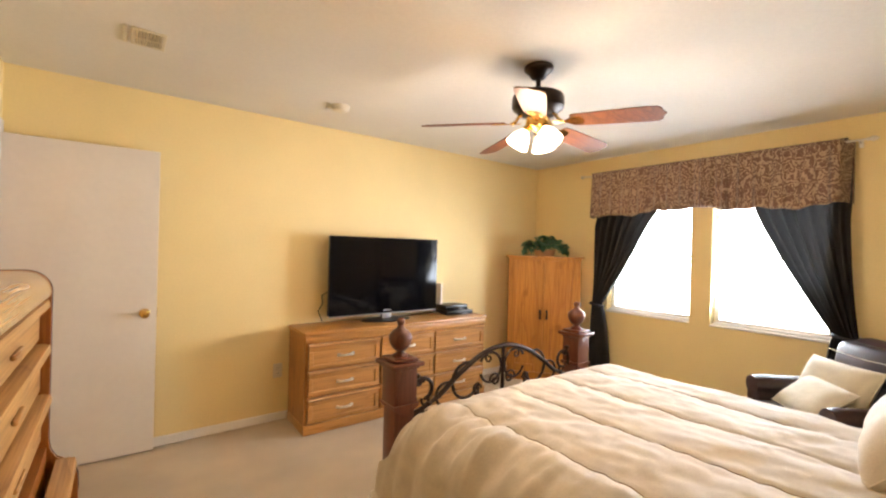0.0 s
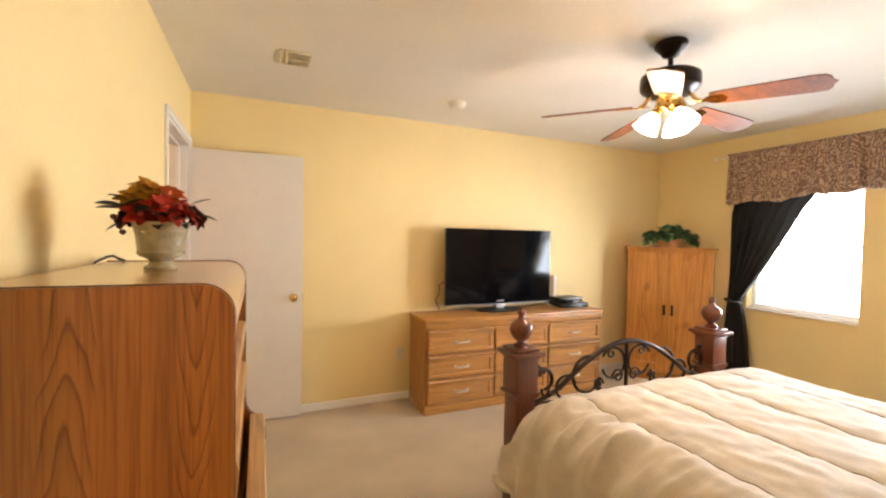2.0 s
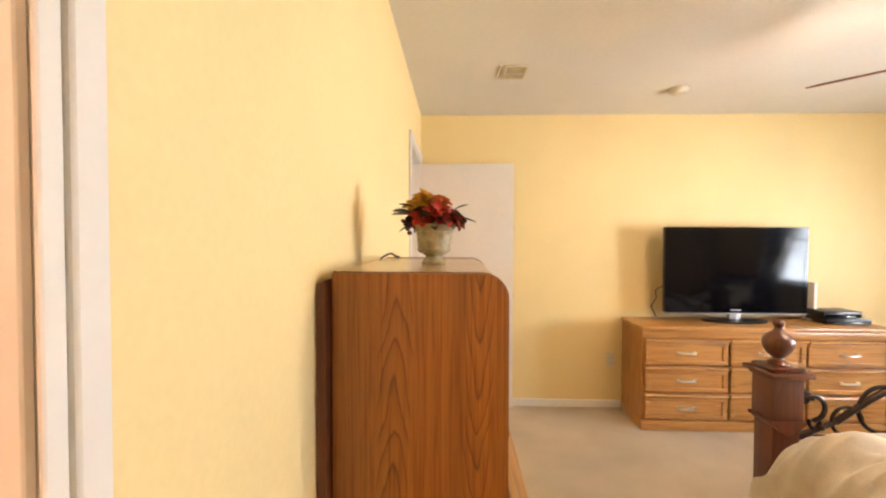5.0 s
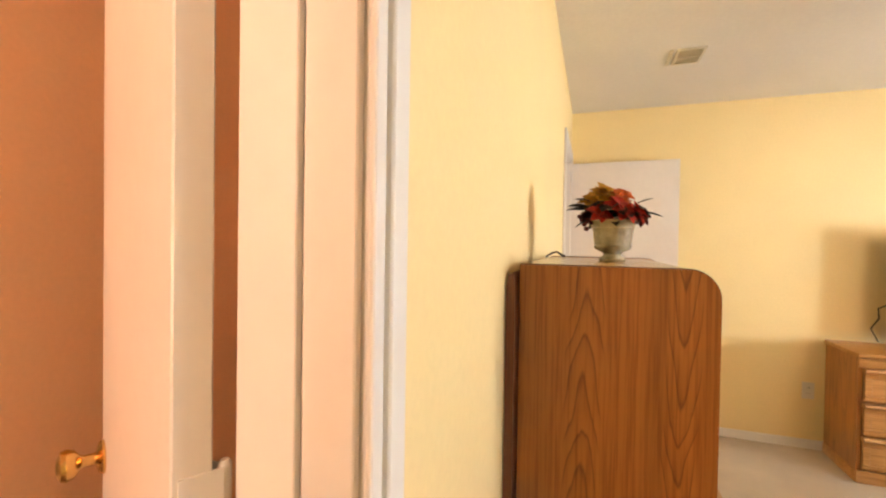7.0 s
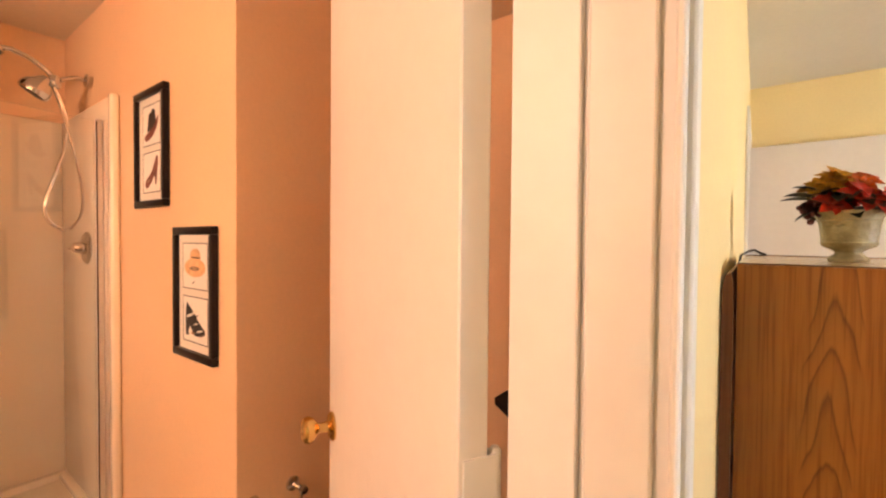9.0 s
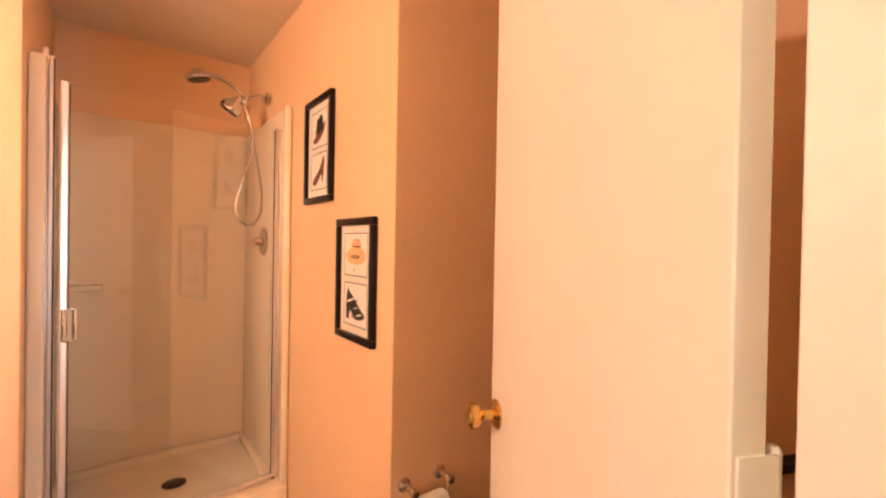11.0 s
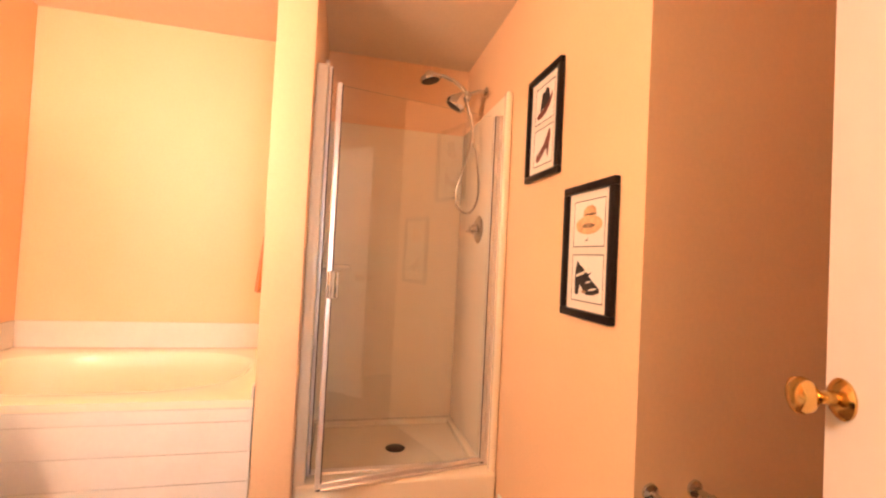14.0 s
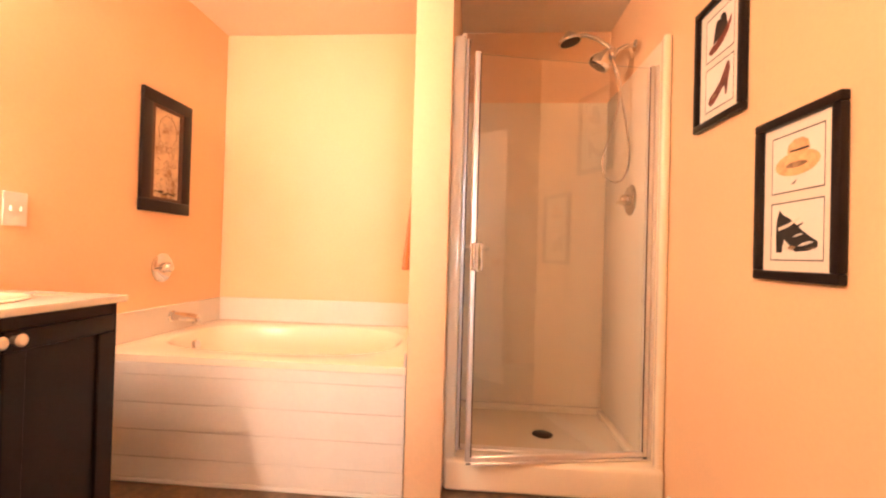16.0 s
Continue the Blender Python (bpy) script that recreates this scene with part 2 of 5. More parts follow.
def joined(*parts):
    out = bmesh.new()
    for p in parts:
        me = bpy.data.meshes.new("tmp")
        p.to_mesh(me)
        p.free()
        out.from_mesh(me)
        bpy.data.meshes.remove(me)
    return out


def moved(bm, m):
    bm.transform(m)
    return bm


def mesh_of(name, bm, material, smooth=True):
    bmesh.ops.recalc_face_normals(bm, faces=bm.faces[:])
    me = bpy.data.meshes.new(name)
    bm.to_mesh(me)
    bm.free()
    me.materials.append(material)
    if smooth:
        me.polygons.foreach_set("use_smooth", [True] * len(me.polygons))
        me.set_sharp_from_angle(angle=radians(38))
    return me


def part(name, bm, material, parent, label="", smooth=True):
    ob = new(name, mesh_of(name, bm, material, smooth))
    ob.parent = parent
    return tagged(ob, label) if label else ob


def thing(name, label, category, m=None, group="", kind=""):
    ob = new(name)
    ob.empty_display_size = 0.1
    if m is not None:
        ob.matrix_basis = m
    return tagged(ob, label, category, group, kind)


def solid(name, bm, material, label, category, m=None, group="", kind="", smooth=True):
    ob = new(name, mesh_of(name, bm, material, smooth))
    if m is not None:
        ob.matrix_basis = m
    return tagged(ob, label, category, group, kind)


def structure(name, bm, material, label="", category="wall"):
    return solid(name, bm, material, label, category, kind="structure")


# ---- the shell ----
H = 2.44
structure("floor", box(-0.61, 4.25, -1.1, 3.3, -0.1, 0), CARPET, "beige cut-pile bedroom carpet", "floor")
structure("bathroom_floor", box(-3.75, -0.61, -2.33, 1.575, -0.1, -0.002), VINYL, "mottled brown bathroom floor", "floor")
structure("hall_floor", box(-2.1, -0.61, 1.576, 3.54, -0.1, -0.001), CARPET, "beige carpet in the hall", "floor")
structure("ceiling", box(-0.68, 4.3, -1.2, 3.42, H, H + 0.12), CEILING, "white textured bedroom ceiling", "ceiling")
structure("bathroom_ceiling", box(-3.75, -0.682, -2.33, 1.57, H, H + 0.12), CREAM_CEILING, "cream textured bathroom ceiling", "ceiling")
structure("hall_ceiling", box(-2.1, -0.682, 1.572, 3.54, H, H + 0.12), CEILING, "white hall ceiling", "ceiling")
structure("wall_north", box(-0.61, 4.25, 3.3, 3.42, 0, H), YELLOW, "warm yellow painted wall behind the dresser")
structure("wall_south", box(-0.61, 4.25, -1.2, -1.1, 0, H), YELLOW, "warm yellow painted wall")
WX0, WX1 = 4.1, 4.25
WIN = [(0.50, 1.304), (1.477, 2.30)]
SILL, HEAD = 0.80, 2.06
east = [box(WX0, WX1, -1.1, WIN[0][0], 0, H), box(WX0, WX1, WIN[0][1], WIN[1][0], 0, H), box(WX0, WX1, WIN[1][1], 3.3, 0, H)]
for a, b in WIN:
    east += [box(WX0, WX1, a, b, 0, SILL), box(WX0, WX1, a, b, HEAD, H)]
structure("wall_east", joined(*east), YELLOW, "warm yellow painted wall with two windows")
BD0, BD1, BDH = -0.72, 0.047, 2.04
HD0, HD1, HDH = 2.44, 3.215, 2.04
EX0, EX1 = -0.68, -0.61
structure("wall_west", joined(box(EX0, EX1, -1.1, BD0, 0, H), box(EX0, EX1, BD1, HD0, 0, H), box(EX0, EX1, HD1, 3.3, 0, H), box(EX0, EX1, BD0, BD1, BDH, H), box(EX0, EX1, HD0, HD1, HDH, H)), YELLOW, "warm yellow painted wall with two doorways")
structure("wall_bathroom_east", joined(box(-0.735, -0.682, -2.21, BD0, 0, H), box(-0.735, -0.682, BD1, 1.45, 0, H), box(-0.735, -0.682, BD0, BD1, BDH, H)), PEACH, "orange painted wall with a doorway")
structure("wall_bathroom_north", prism([(-3.6, 0.287), (-1.785, 0.287), (-1.785, 1.45), (-1.88, 1.45), (-1.88, 0.42), (-3.6, 0.42)], 0, H, "Z"), PEACH, "orange painted wall with framed prints")
structure("wall_nook_north", box(-1.88, -0.682, 1.452, 1.57, 0, H), PEACH, "orange painted wall")
structure("wall_bathroom_west", box(-3.75, -3.602, -2.33, 0.42, 0, H), PEACH, "orange painted wall behind the bath")
structure("wall_bathroom_south", box(-3.6, -0.682, -2.33, -2.21, 0, H), PEACH, "orange painted wall beside the bath")
structure("partition", box(-3.6, -2.652, -0.800, -0.643, 0, H, 0.004), PEACH, "narrow orange partition between bath and shower")
structure("wall_hall", joined(box(-2.1, -2.0, 1.572, 3.42, 0, H), box(-2.0, -0.682, 1.572, 1.69, 0, H), box(-2.0, -0.615, 3.422, 3.54, 0, H)), YELLOW, "yellow hall wall")

def baseboard(name, a, b):
    """A moulded skirting from a to b along a wall, standing out to the left of the way a to b."""
    a, b = Vector((*a, 0)), Vector((*b, 0))
    way = (b - a).normalized()
    out = Vector((-way.y, way.x, 0))
    prof = [(0, 0.001), (0.013, 0.001), (0.013, 0.034), (0.010, 0.040), (0.011, 0.046), (0.006, 0.058), (0.0, 0.062)]
    bm = bmesh.new()
    rings = [[bm.verts.new(p + out * u + Vector((0, 0, v))) for u, v in prof] for p in (a, b)]
    for k in range(len(prof)):
        j = (k + 1) % len(prof)
        bm.faces.new((rings[0][k], rings[0][j], rings[1][j], rings[1][k]))
    bm.faces.new(rings[0])
    bm.faces.new(rings[1][::-1])
    return structure(name, bm, TRIM, "white moulded skirting board", "baseboard")


baseboard("baseboard_north", (4.085, 3.299), (-0.61, 3.299))
baseboard("baseboard_east", (4.099, -1.1), (4.099, 3.285))
baseboard("baseboard_west", (-0.609, 2.37), (-0.609, 0.10))
baseboard("baseboard_bathroom", (-1.80, 0.286), (-2.70, 0.286))


def casing(name, x, y0, y1, top, face, w=0.057):
    """A door casing on the plane x, standing out towards face."""
    d = 0.014 * face
    xs = sorted((x + 0.001 * face, x + d))
    xi = sorted((x + 0.001 * face, x + 0.55 * d))
    bits = []
    for a, b in ((y0 - w, y0), (y1, y1 + w)):
        inner = (b - 0.02, b) if a < y0 else (a, a + 0.02)
        outer = (a, b - 0.0205) if a < y0 else (a + 0.0205, b)
        bits += [box(*xs, *outer, 0, top + w, 0.003, 1), box(*xi, *inner, 0, top + 0.02, 0.002, 1)]
    bits.append(box(*xs, y0 - w, y1 + w, top + w + 0.0005, top + w + 0.004))
    bits.append(box(*xs, y0 + 0.0005, y1 - 0.0005, top + 0.0205, top + w, 0.003, 1))
    bits.append(box(*xi, y0 + 0.0005, y1 - 0.0005, top, top + 0.02, 0.002, 1))
    return structure(name, joined(*bits), TRIM, "white moulded door casing", "trim")


casing("trim_bathroom_door", -0.61, BD0 + 0.026, BD1 - 0.026, BDH - 0.026, 1, 0.054)
casing("trim_hall_door", -0.61, HD0 + 0.008, HD1 - 0.008, HDH - 0.008, 1)


def jamb(name, x0, x1, y0, y1, top, stop0, stop1):
    """A door lining with its stop."""
    t, s = 0.012, 0.011
    b = [box(x0, x1, y0 + 0.001, y0 + t, 0, top - t), box(x0, x1, y1 - t, y1 - 0.001, 0, top - t), box(x0, x1, y0 + 0.001, y1 - 0.001, top - t, top - 0.001)]
    b += [box(stop0, stop1, y0 + t, y0 + t + s, 0, top - t - s, 0.002, 1), box(stop0, stop1, y1 - t - s, y1 - t, 0, top - t - s, 0.002, 1), box(stop0, stop1, y0 + t, y1 - t, top - t - s, top - t, 0.002, 1)]
    return structure(name, joined(*b), TRIM, "white painted door lining", "trim")


jamb("trim_bathroom_jamb", -0.752, -0.6105, BD0, BD1, BDH, -0.677, -0.622)
structure("trim_rebate_lining", box(-0.7525, -0.684, BD1 - 0.022, BD1 - 0.0125, 0, BDH - 0.024, 0.0015, 1), TRIM, "white painted rebate of the door lining", "trim")
jamb("trim_hall_jamb", -0.7195, -0.6105, HD0, HD1, HDH, -0.69, -0.66)


def knob_bm(at, out):
    """A turned knob with rose on a plane, standing out along out (+1 or -1 in y)."""
    prof = [(0.030, 0), (0.031, 0.004), (0.024, 0.010), (0.011, 0.013), (0.010, 0.030), (0.014, 0.036), (0.024, 0.043), (0.028, 0.053), (0.026, 0.062), (0.015, 0.068), (0.001, 0.069)]
    bm = lathe(prof, 20)
    return moved(bm, Matrix.Translation(at) @ Euler((radians(-90 * out), 0, 0)).to_matrix().to_4x4())


def flush_door(name, width, height, m, label, knob_x, knob_z, hinges, knuckle_back=False):
    ob = solid(name, box(0, width, -0.035, 0, 0.015, height, 0.002, 1), DOOR, label, "door", m, kind="structure")
    part("door_knob", knob_bm((knob_x, 0.0005, knob_z), 1), BRASS, ob, "polished brass knob")
    part("door_knob", knob_bm((knob_x, -0.0355, knob_z), -1), BRASS, ob, "polished brass knob")
    part("latch", box(width, width + 0.003, -0.029, -0.006, knob_z - 0.028, knob_z + 0.028, 0.001, 1), BRASS, ob, "brass latch plate")
    for hz in hinges:
        if knuckle_back:
            h = joined(lathe([(0.0065, -0.05), (0.0065, -0.018), (0.006, -0.017), (0.0065, -0.016), (0.0065, 0.016), (0.006, 0.017), (0.0065, 0.018), (0.0065, 0.05), (0.004, 0.054)], 12, (0.006, -0.047, hz)),
                       box(-0.0025, 0.0, -0.044, -0.006, hz - 0.05, hz + 0.05), moved(box(-0.002, 0.0, 0.0, 0.045, -0.05, 0.05), pose(0.006, -0.047, hz, 0, 0, -62)))
            part("hinge", h, TRIM, ob, "white painted hinge")
            continue
        h = joined(lathe([(0.0065, -0.05), (0.0065, -0.018), (0.006, -0.017), (0.0065, -0.016), (0.0065, 0.016), (0.006, 0.017), (0.0065, 0.018), (0.0065, 0.05), (0.004, 0.054)], 12, (-0.006, 0.004, hz)),
                   box(-0.0025, 0.0, -0.031, 0.0, hz - 0.05, hz + 0.05))
        part("hinge", h, TRIM, ob, "white painted hinge")
    return ob


flush_door("door_1", 0.757, 2.022, pose(-0.600, 3.262, 0, 0, 0, -1.2), "white flush bedroom door standing open against the wall", 0.69, 0.94, (0.25, 1.05, 1.82))
flush_door("door_2", 0.617, 2.02, pose(-0.784, -0.017, 0, 0, 0, 152.6), "white flush bathroom door standing open", 0.572, 0.967, (0.25, 1.110, 1.80), True)


# ---- windows ----
def window(name, y0, y1):
    ob = structure(name, joined(box(4.185, 4.225, y0 + 0.001, y0 + 0.035, SILL + 0.02, HEAD - 0.001, 0.003, 1), box(4.185, 4.225, y1 - 0.035, y1 - 0.001, SILL + 0.02, HEAD - 0.001, 0.003, 1),
                                box(4.185, 4.225, y0 + 0.035, y1 - 0.035, SILL + 0.02, SILL + 0.055, 0.003, 1), box(4.185, 4.225, y0 + 0.035, y1 - 0.035, HEAD - 0.035, HEAD - 0.001, 0.003, 1),
                                box(4.19, 4.215, y0 + 0.035, y1 - 0.035, 1.40, 1.425, 0.003, 1)), TRIM, "white framed sash window, blown out by daylight", "window")
    part("window_sill", box(4.075, 4.18, y0 + 0.001, y1 - 0.001, SILL + 0.0005, SILL + 0.02, 0.004), TRIM, ob)
    for z0, z1 in ((SILL + 0.055, 1.40), (1.425, HEAD - 0.035)):
        p = part("pane", box(4.200, 4.204, y0 + 0.035, y1 - 0.035, z0, z1), PANE, ob)
        p.visible_shadow = False
    return ob


PANE = glass("window_glass")
window("window_1", *WIN[0])
window("window_2", *WIN[1])
OUTSIDE = glow("bright_daylight", (0.94, 0.97, 1.0), 9.0)
structure("backdrop", box(6.5, 6.6, -3.5, 6.0, -1.5, 5.0), OUTSIDE, "overexposed daylight outside the windows", "backdrop")

# ---- bedroom: dresser and what stands on it ----
def pull_bm(w):
    """A bar pull with two feet, along x, standing out to -y."""
    return joined(tube([(-w / 2, -0.004, 0), (-w / 2 + 0.004, -0.018, 0), (-w / 2 + 0.012, -0.024, 0), (0, -0.027, 0), (w / 2 - 0.012, -0.024, 0), (w / 2 - 0.004, -0.018, 0), (w / 2, -0.004, 0)], 0.0095, 8),
                  box(-w / 2 - 0.014, -w / 2 + 0.012, -0.006, -0.0005, -0.012, 0.012, 0.002, 1), box(w / 2 - 0.012, w / 2 + 0.014, -0.006, -0.0005, -0.012, 0.012, 0.002, 1))


def frame_panel(x0, x1, z0, z1, y, rail=0.035, t=0.02, back=0.010):
    """A framed drawer front with a sunk field; its face looks to -y at y."""
    bits = [box(x0, x1, y, y + t, z1 - rail, z1, 0.004, 2), box(x0, x1, y, y + t, z0, z0 + rail * 0.8, 0.004, 2)]
    bits += [box(x0, x0 + rail, y, y + t, z0 + rail * 0.8, z1 - rail, 0.003, 1), box(x1 - rail, x1, y, y + t, z0 + rail * 0.8, z1 - rail, 0.003, 1)]
    bits.append(box(x0 + rail, x1 - rail, y + back, y + t, z0 + rail * 0.8, z1 - rail))
    return joined(*bits)


def dresser():
    W, D, Hh = 1.79, 0.40, 0.77
    ob = thing("dresser", "long golden oak dresser with nine framed drawers", "dresser", pose(1.06, 2.866, 0, 0, 0, -0.6))
    part("body", joined(box(0, 0.02, 0.022, D, 0.07, Hh - 0.03), box(W - 0.02, W, 0.022, D, 0.07, Hh - 0.03), box(0.02, W - 0.02, 0.03, D, 0.07, Hh - 0.03)), OAK, ob)
    part("top", box(-0.012, W + 0.012, -0.006, D, Hh - 0.03, Hh, 0.008), OAK_X, ob)
    part("cornice", box(-0.004, W + 0.004, 0.004, 0.0215, Hh - 0.085, Hh - 0.0305, 0.006), OAK_X, ob)
    part("plinth", joined(box(-0.006, W + 0.006, 0.0, 0.02, 0.001, 0.075, 0.006), box(-0.006, 0.012, 0.0205, D, 0.001, 0.0695, 0.004), box(W - 0.012, W + 0.006, 0.0205, D, 0.001, 0.0695, 0.004)), OAK_X, ob)
    cols = [(0.025, 0.615), (0.635, 1.165), (1.185, 1.765)]
    rows = [(0.085, 0.275), (0.29, 0.475), (0.49, 0.68)]
    for cx0, cx1 in cols:
        for z0, z1 in rows:
            d = part("drawer", joined(frame_panel(cx0, cx1, z0, z1 - 0.022, 0.002), prism([(-0.020, z1 - 0.014), (-0.012, z1 - 0.024), (0.004, z1 - 0.026), (0.022, z1 - 0.022), (0.022, z1 - 0.001), (-0.012, z1 - 0.002)], cx0 - 0.004, cx1 + 0.004, "X")), OAK_X, ob)
            part("handle", moved(pull_bm(0.115), pose((cx0 + cx1) / 2, 0.011, (z0 + z1) / 2 - 0.012)), NICKEL, d, "brushed nickel bar pull")
    return ob


dresser()
TOP = 0.7705


def television():
    ob = thing("television", "large black flat-screen television, switched off", "television", pose(1.867, 3.095, TOP, 0, 0, 0))
    w = 0.545
    part("housing", box(-w, w, 0.0, 0.045, 0.065, 0.735, 0.008), BLACK, ob)
    part("back_cover", box(-0.36, 0.36, 0.046, 0.085, 0.16, 0.6, 0.015), BLACK, ob)
    part("bezel", joined(box(-w, w, -0.006, 0.0, 0.712, 0.735, 0.002, 1), box(-w, w, -0.006, 0.0, 0.065, 0.112, 0.002, 1), box(-w, -w + 0.03, -0.006, 0.0, 0.112, 0.712, 0.002, 1), box(w - 0.03, w, -0.006, 0.0, 0.112, 0.712, 0.002, 1)), SCREEN, ob)
    part("screen", box(-w + 0.03, w - 0.03, -0.003, 0.0, 0.112, 0.712), SCREEN, ob, "glossy black screen")
    part("trim_strip", box(-w, w, -0.008, 0.002, 0.055, 0.0645, 0.003, 1), SILVER, ob, "clear silver lower edge")
    part("badge", box(-0.04, 0.04, -0.0075, -0.0062, 0.083, 0.094), SILVER, ob, "small silver badge")
    part("neck", box(-0.045, 0.045, 0.0, 0.04, 0.016, 0.066, 0.006), SILVER, ob)
    base = lathe([(0.24, 0.0), (0.245, 0.006), (0.235, 0.011), (0.12, 0.015), (0.02, 0.017)], 32)
    part("base", moved(base, Matrix.Translation((0, 0.01, 0)) @ Matrix.Diagonal((1, 0.5, 1, 1))), BLACK, ob, "oval gloss black foot")
    return ob


television()


def set_top_box(m, w, d, h, label):
    ob = thing("set_top_box", label, "set-top box", m)
    part("case", box(-w / 2, w / 2, 0, d, 0.004, h, 0.004), BLACK, ob)
    part("front_panel", box(-w / 2 + 0.006, w / 2 - 0.006, -0.003, 0, 0.01, h * 0.55, 0.001, 1), SCREEN, ob, "glossy dark front panel")
    part("display", box(0.02, 0.09, -0.004, -0.003, h * 0.22, h * 0.4), SILVER, ob)
    for sx in (-1, 1):
        part("foot", box(sx * (w / 2 - 0.03) - 0.012, sx * (w / 2 - 0.03) + 0.012, 0.03, 0.054, 0, 0.004), BLACK, ob)
    return ob


set_top_box(pose(2.64, 2.99, TOP, 0, 0, -4), 0.31, 0.22, 0.045, "black cable box on the dresser beside the television")
set_top_box(pose(2.61, 3.01, TOP + 0.0455, 0, 0, -2), 0.27, 0.19, 0.05, "black disc player stacked on a cable box")


# White upright added to stand for the bright reflection at the television's edge.
def modem(m):
    ob = thing("modem", "slim white upright added for the bright reflection at the television's edge", "modem", m)
    part("case", moved(box(-0.014, 0.014, -0.06, 0.06, 0.012, 0.30, 0.008, 3), pose(0, 0, 0, 0, 0, 0)), TRIM, ob)
    part("foot", box(-0.028, 0.028, -0.05, 0.05, 0.0, 0.012, 0.004), TRIM, ob)
    part("silver_mark", box(-0.003, 0.003, -0.0615, -0.0602, 0.24, 0.25), SILVER, ob)
    return ob


modem(pose(2.515, 3.20, TOP, 0, 0, 0))


def cord(name, pts, r, label, material=BLACK):
    return solid(name, tube(pts, r, 6), material, label, "cable")


cord("cable", [(1.37, 3.17, 1.05), (1.31, 3.22, 1.0), (1.33, 3.25, 0.93), (1.30, 3.27, 0.86), (1.33, 3.25, TOP + 0.006)], 0.004, "thin black cable behind the television")


# ---- tall chest with the urn ----
def chest():
    ob = thing("chest_of_drawers", "tall oak-veneer chest with stepped drawer fronts", "chest")
    y0, y1, xb = 0.655, 1.395, -0.585
    arc = [(-0.255 + 0.058 * math.sin(a), 1.275 + 0.058 * math.cos(a)) for a in [radians(9 * k) for k in range(11)]]
    foot = [(-0.197, 0.86), (-0.193, 0.83), (-0.180, 0.805), (-0.160, 0.79), (-0.142, 0.775), (-0.133, 0.745), (-0.131, 0.70), (-0.131, 0.001)]
    outline = [(xb, 0.001), (xb, 1.333)] + arc + foot
    for a, b in ((y0, y0 + 0.02), (y1 - 0.02, y1)):
        part("side_panel", prism(outline, a, b, "Y"), OAK_END, ob, "oak-grain veneer side with rounded corner", smooth=False)
        edge = [(u, (a + b) / 2, v) for u, v in [(xb, 1.3335)] + arc + foot[:-1]]
        part("edge_band", tube(edge, 0.0022, 6), EDGING, ob, "dark edge banding")
    part("top", prism([(xb, 1.312), (xb, 1.3325), (-0.255, 1.3325)] + [(u - 0.0005, v - 0.0008) for u, v in arc[1:]] + [(-0.199, 1.262), (-0.215, 1.262), (-0.222, 1.285), (-0.240, 1.308), (-0.262, 1.312)], y0 + 0.0203, y1 - 0.0203, "Y"), GLARE_TOP, ob, "glossy oak top, coloured paler for glare, with rounded front edge")
    part("back", box(xb, xb + 0.006, y0 + 0.02, y1 - 0.02, 0.02, 1.311), OAK, ob)
    part("carcass", joined(box(xb + 0.01, -0.262, y0 + 0.0205, y1 - 0.0205, 0.84, 1.26), box(xb + 0.01, -0.20, y0 + 0.0205, y1 - 0.0205, 0.03, 0.839)), OAK_END, ob)
    for z0, z1, xf in ((1.140, 1.255, -0.214), (1.00, 1.130, -0.210), (0.86, 0.99, -0.206), (0.60, 0.80, -0.15), (0.34, 0.58, -0.15), (0.08, 0.32, -0.15)):
        lip = prism([(xf - 0.03, z1 - 0.035), (xf + 0.004, z1 - 0.035), (xf + 0.016, z1 - 0.022), (xf + 0.012, z1 - 0.004), (xf - 0.004, z1), (xf - 0.03, z1)], y0 + 0.022, y1 - 0.022, "Y")
        d = part("drawer", joined(box(xf - 0.03, xf - 0.006, y0 + 0.022, y1 - 0.022, z0, z1 - 0.0355, 0.003, 1), lip), OAK_Y, ob)
        part("handle", moved(box(-0.05, 0.05, -0.010, 0, -0.006, 0.006, 0.003, 1), pose(xf - 0.006, (y0 + y1) / 2, (z0 + z1) / 2 - 0.02, 0, 0, 90)), OAK_Y, d)
    return ob


chest()
solid("mirror_panel", prism([(-0.001, 0.001), (-0.001, 1.24), (0.0, 1.29), (0.004, 1.313), (0.013, 1.318), (0.017, 1.30), (0.0185, 1.24), (0.0185, 0.001)], 0.615, 1.34, "Y"), CHERRY, "dark-stained wooden panel stored behind the chest", "panel", pose(-0.6065, 0, 0))
cord("cable", [(-0.60, 1.30, 1.30), (-0.595, 1.32, 1.335), (-0.575, 1.34, 1.348), (-0.56, 1.345, 1.352), (-0.545, 1.35, 1.342), (-0.53, 1.35, 1.337)], 0.004, "short black cable end on the chest")

CELADON = surf("celadon_glaze", (0.40, 0.35, 0.22), 0.2, vary=0.2, scale=22, grain=55, relief=0.6, depth=0.010, coat=0.5)


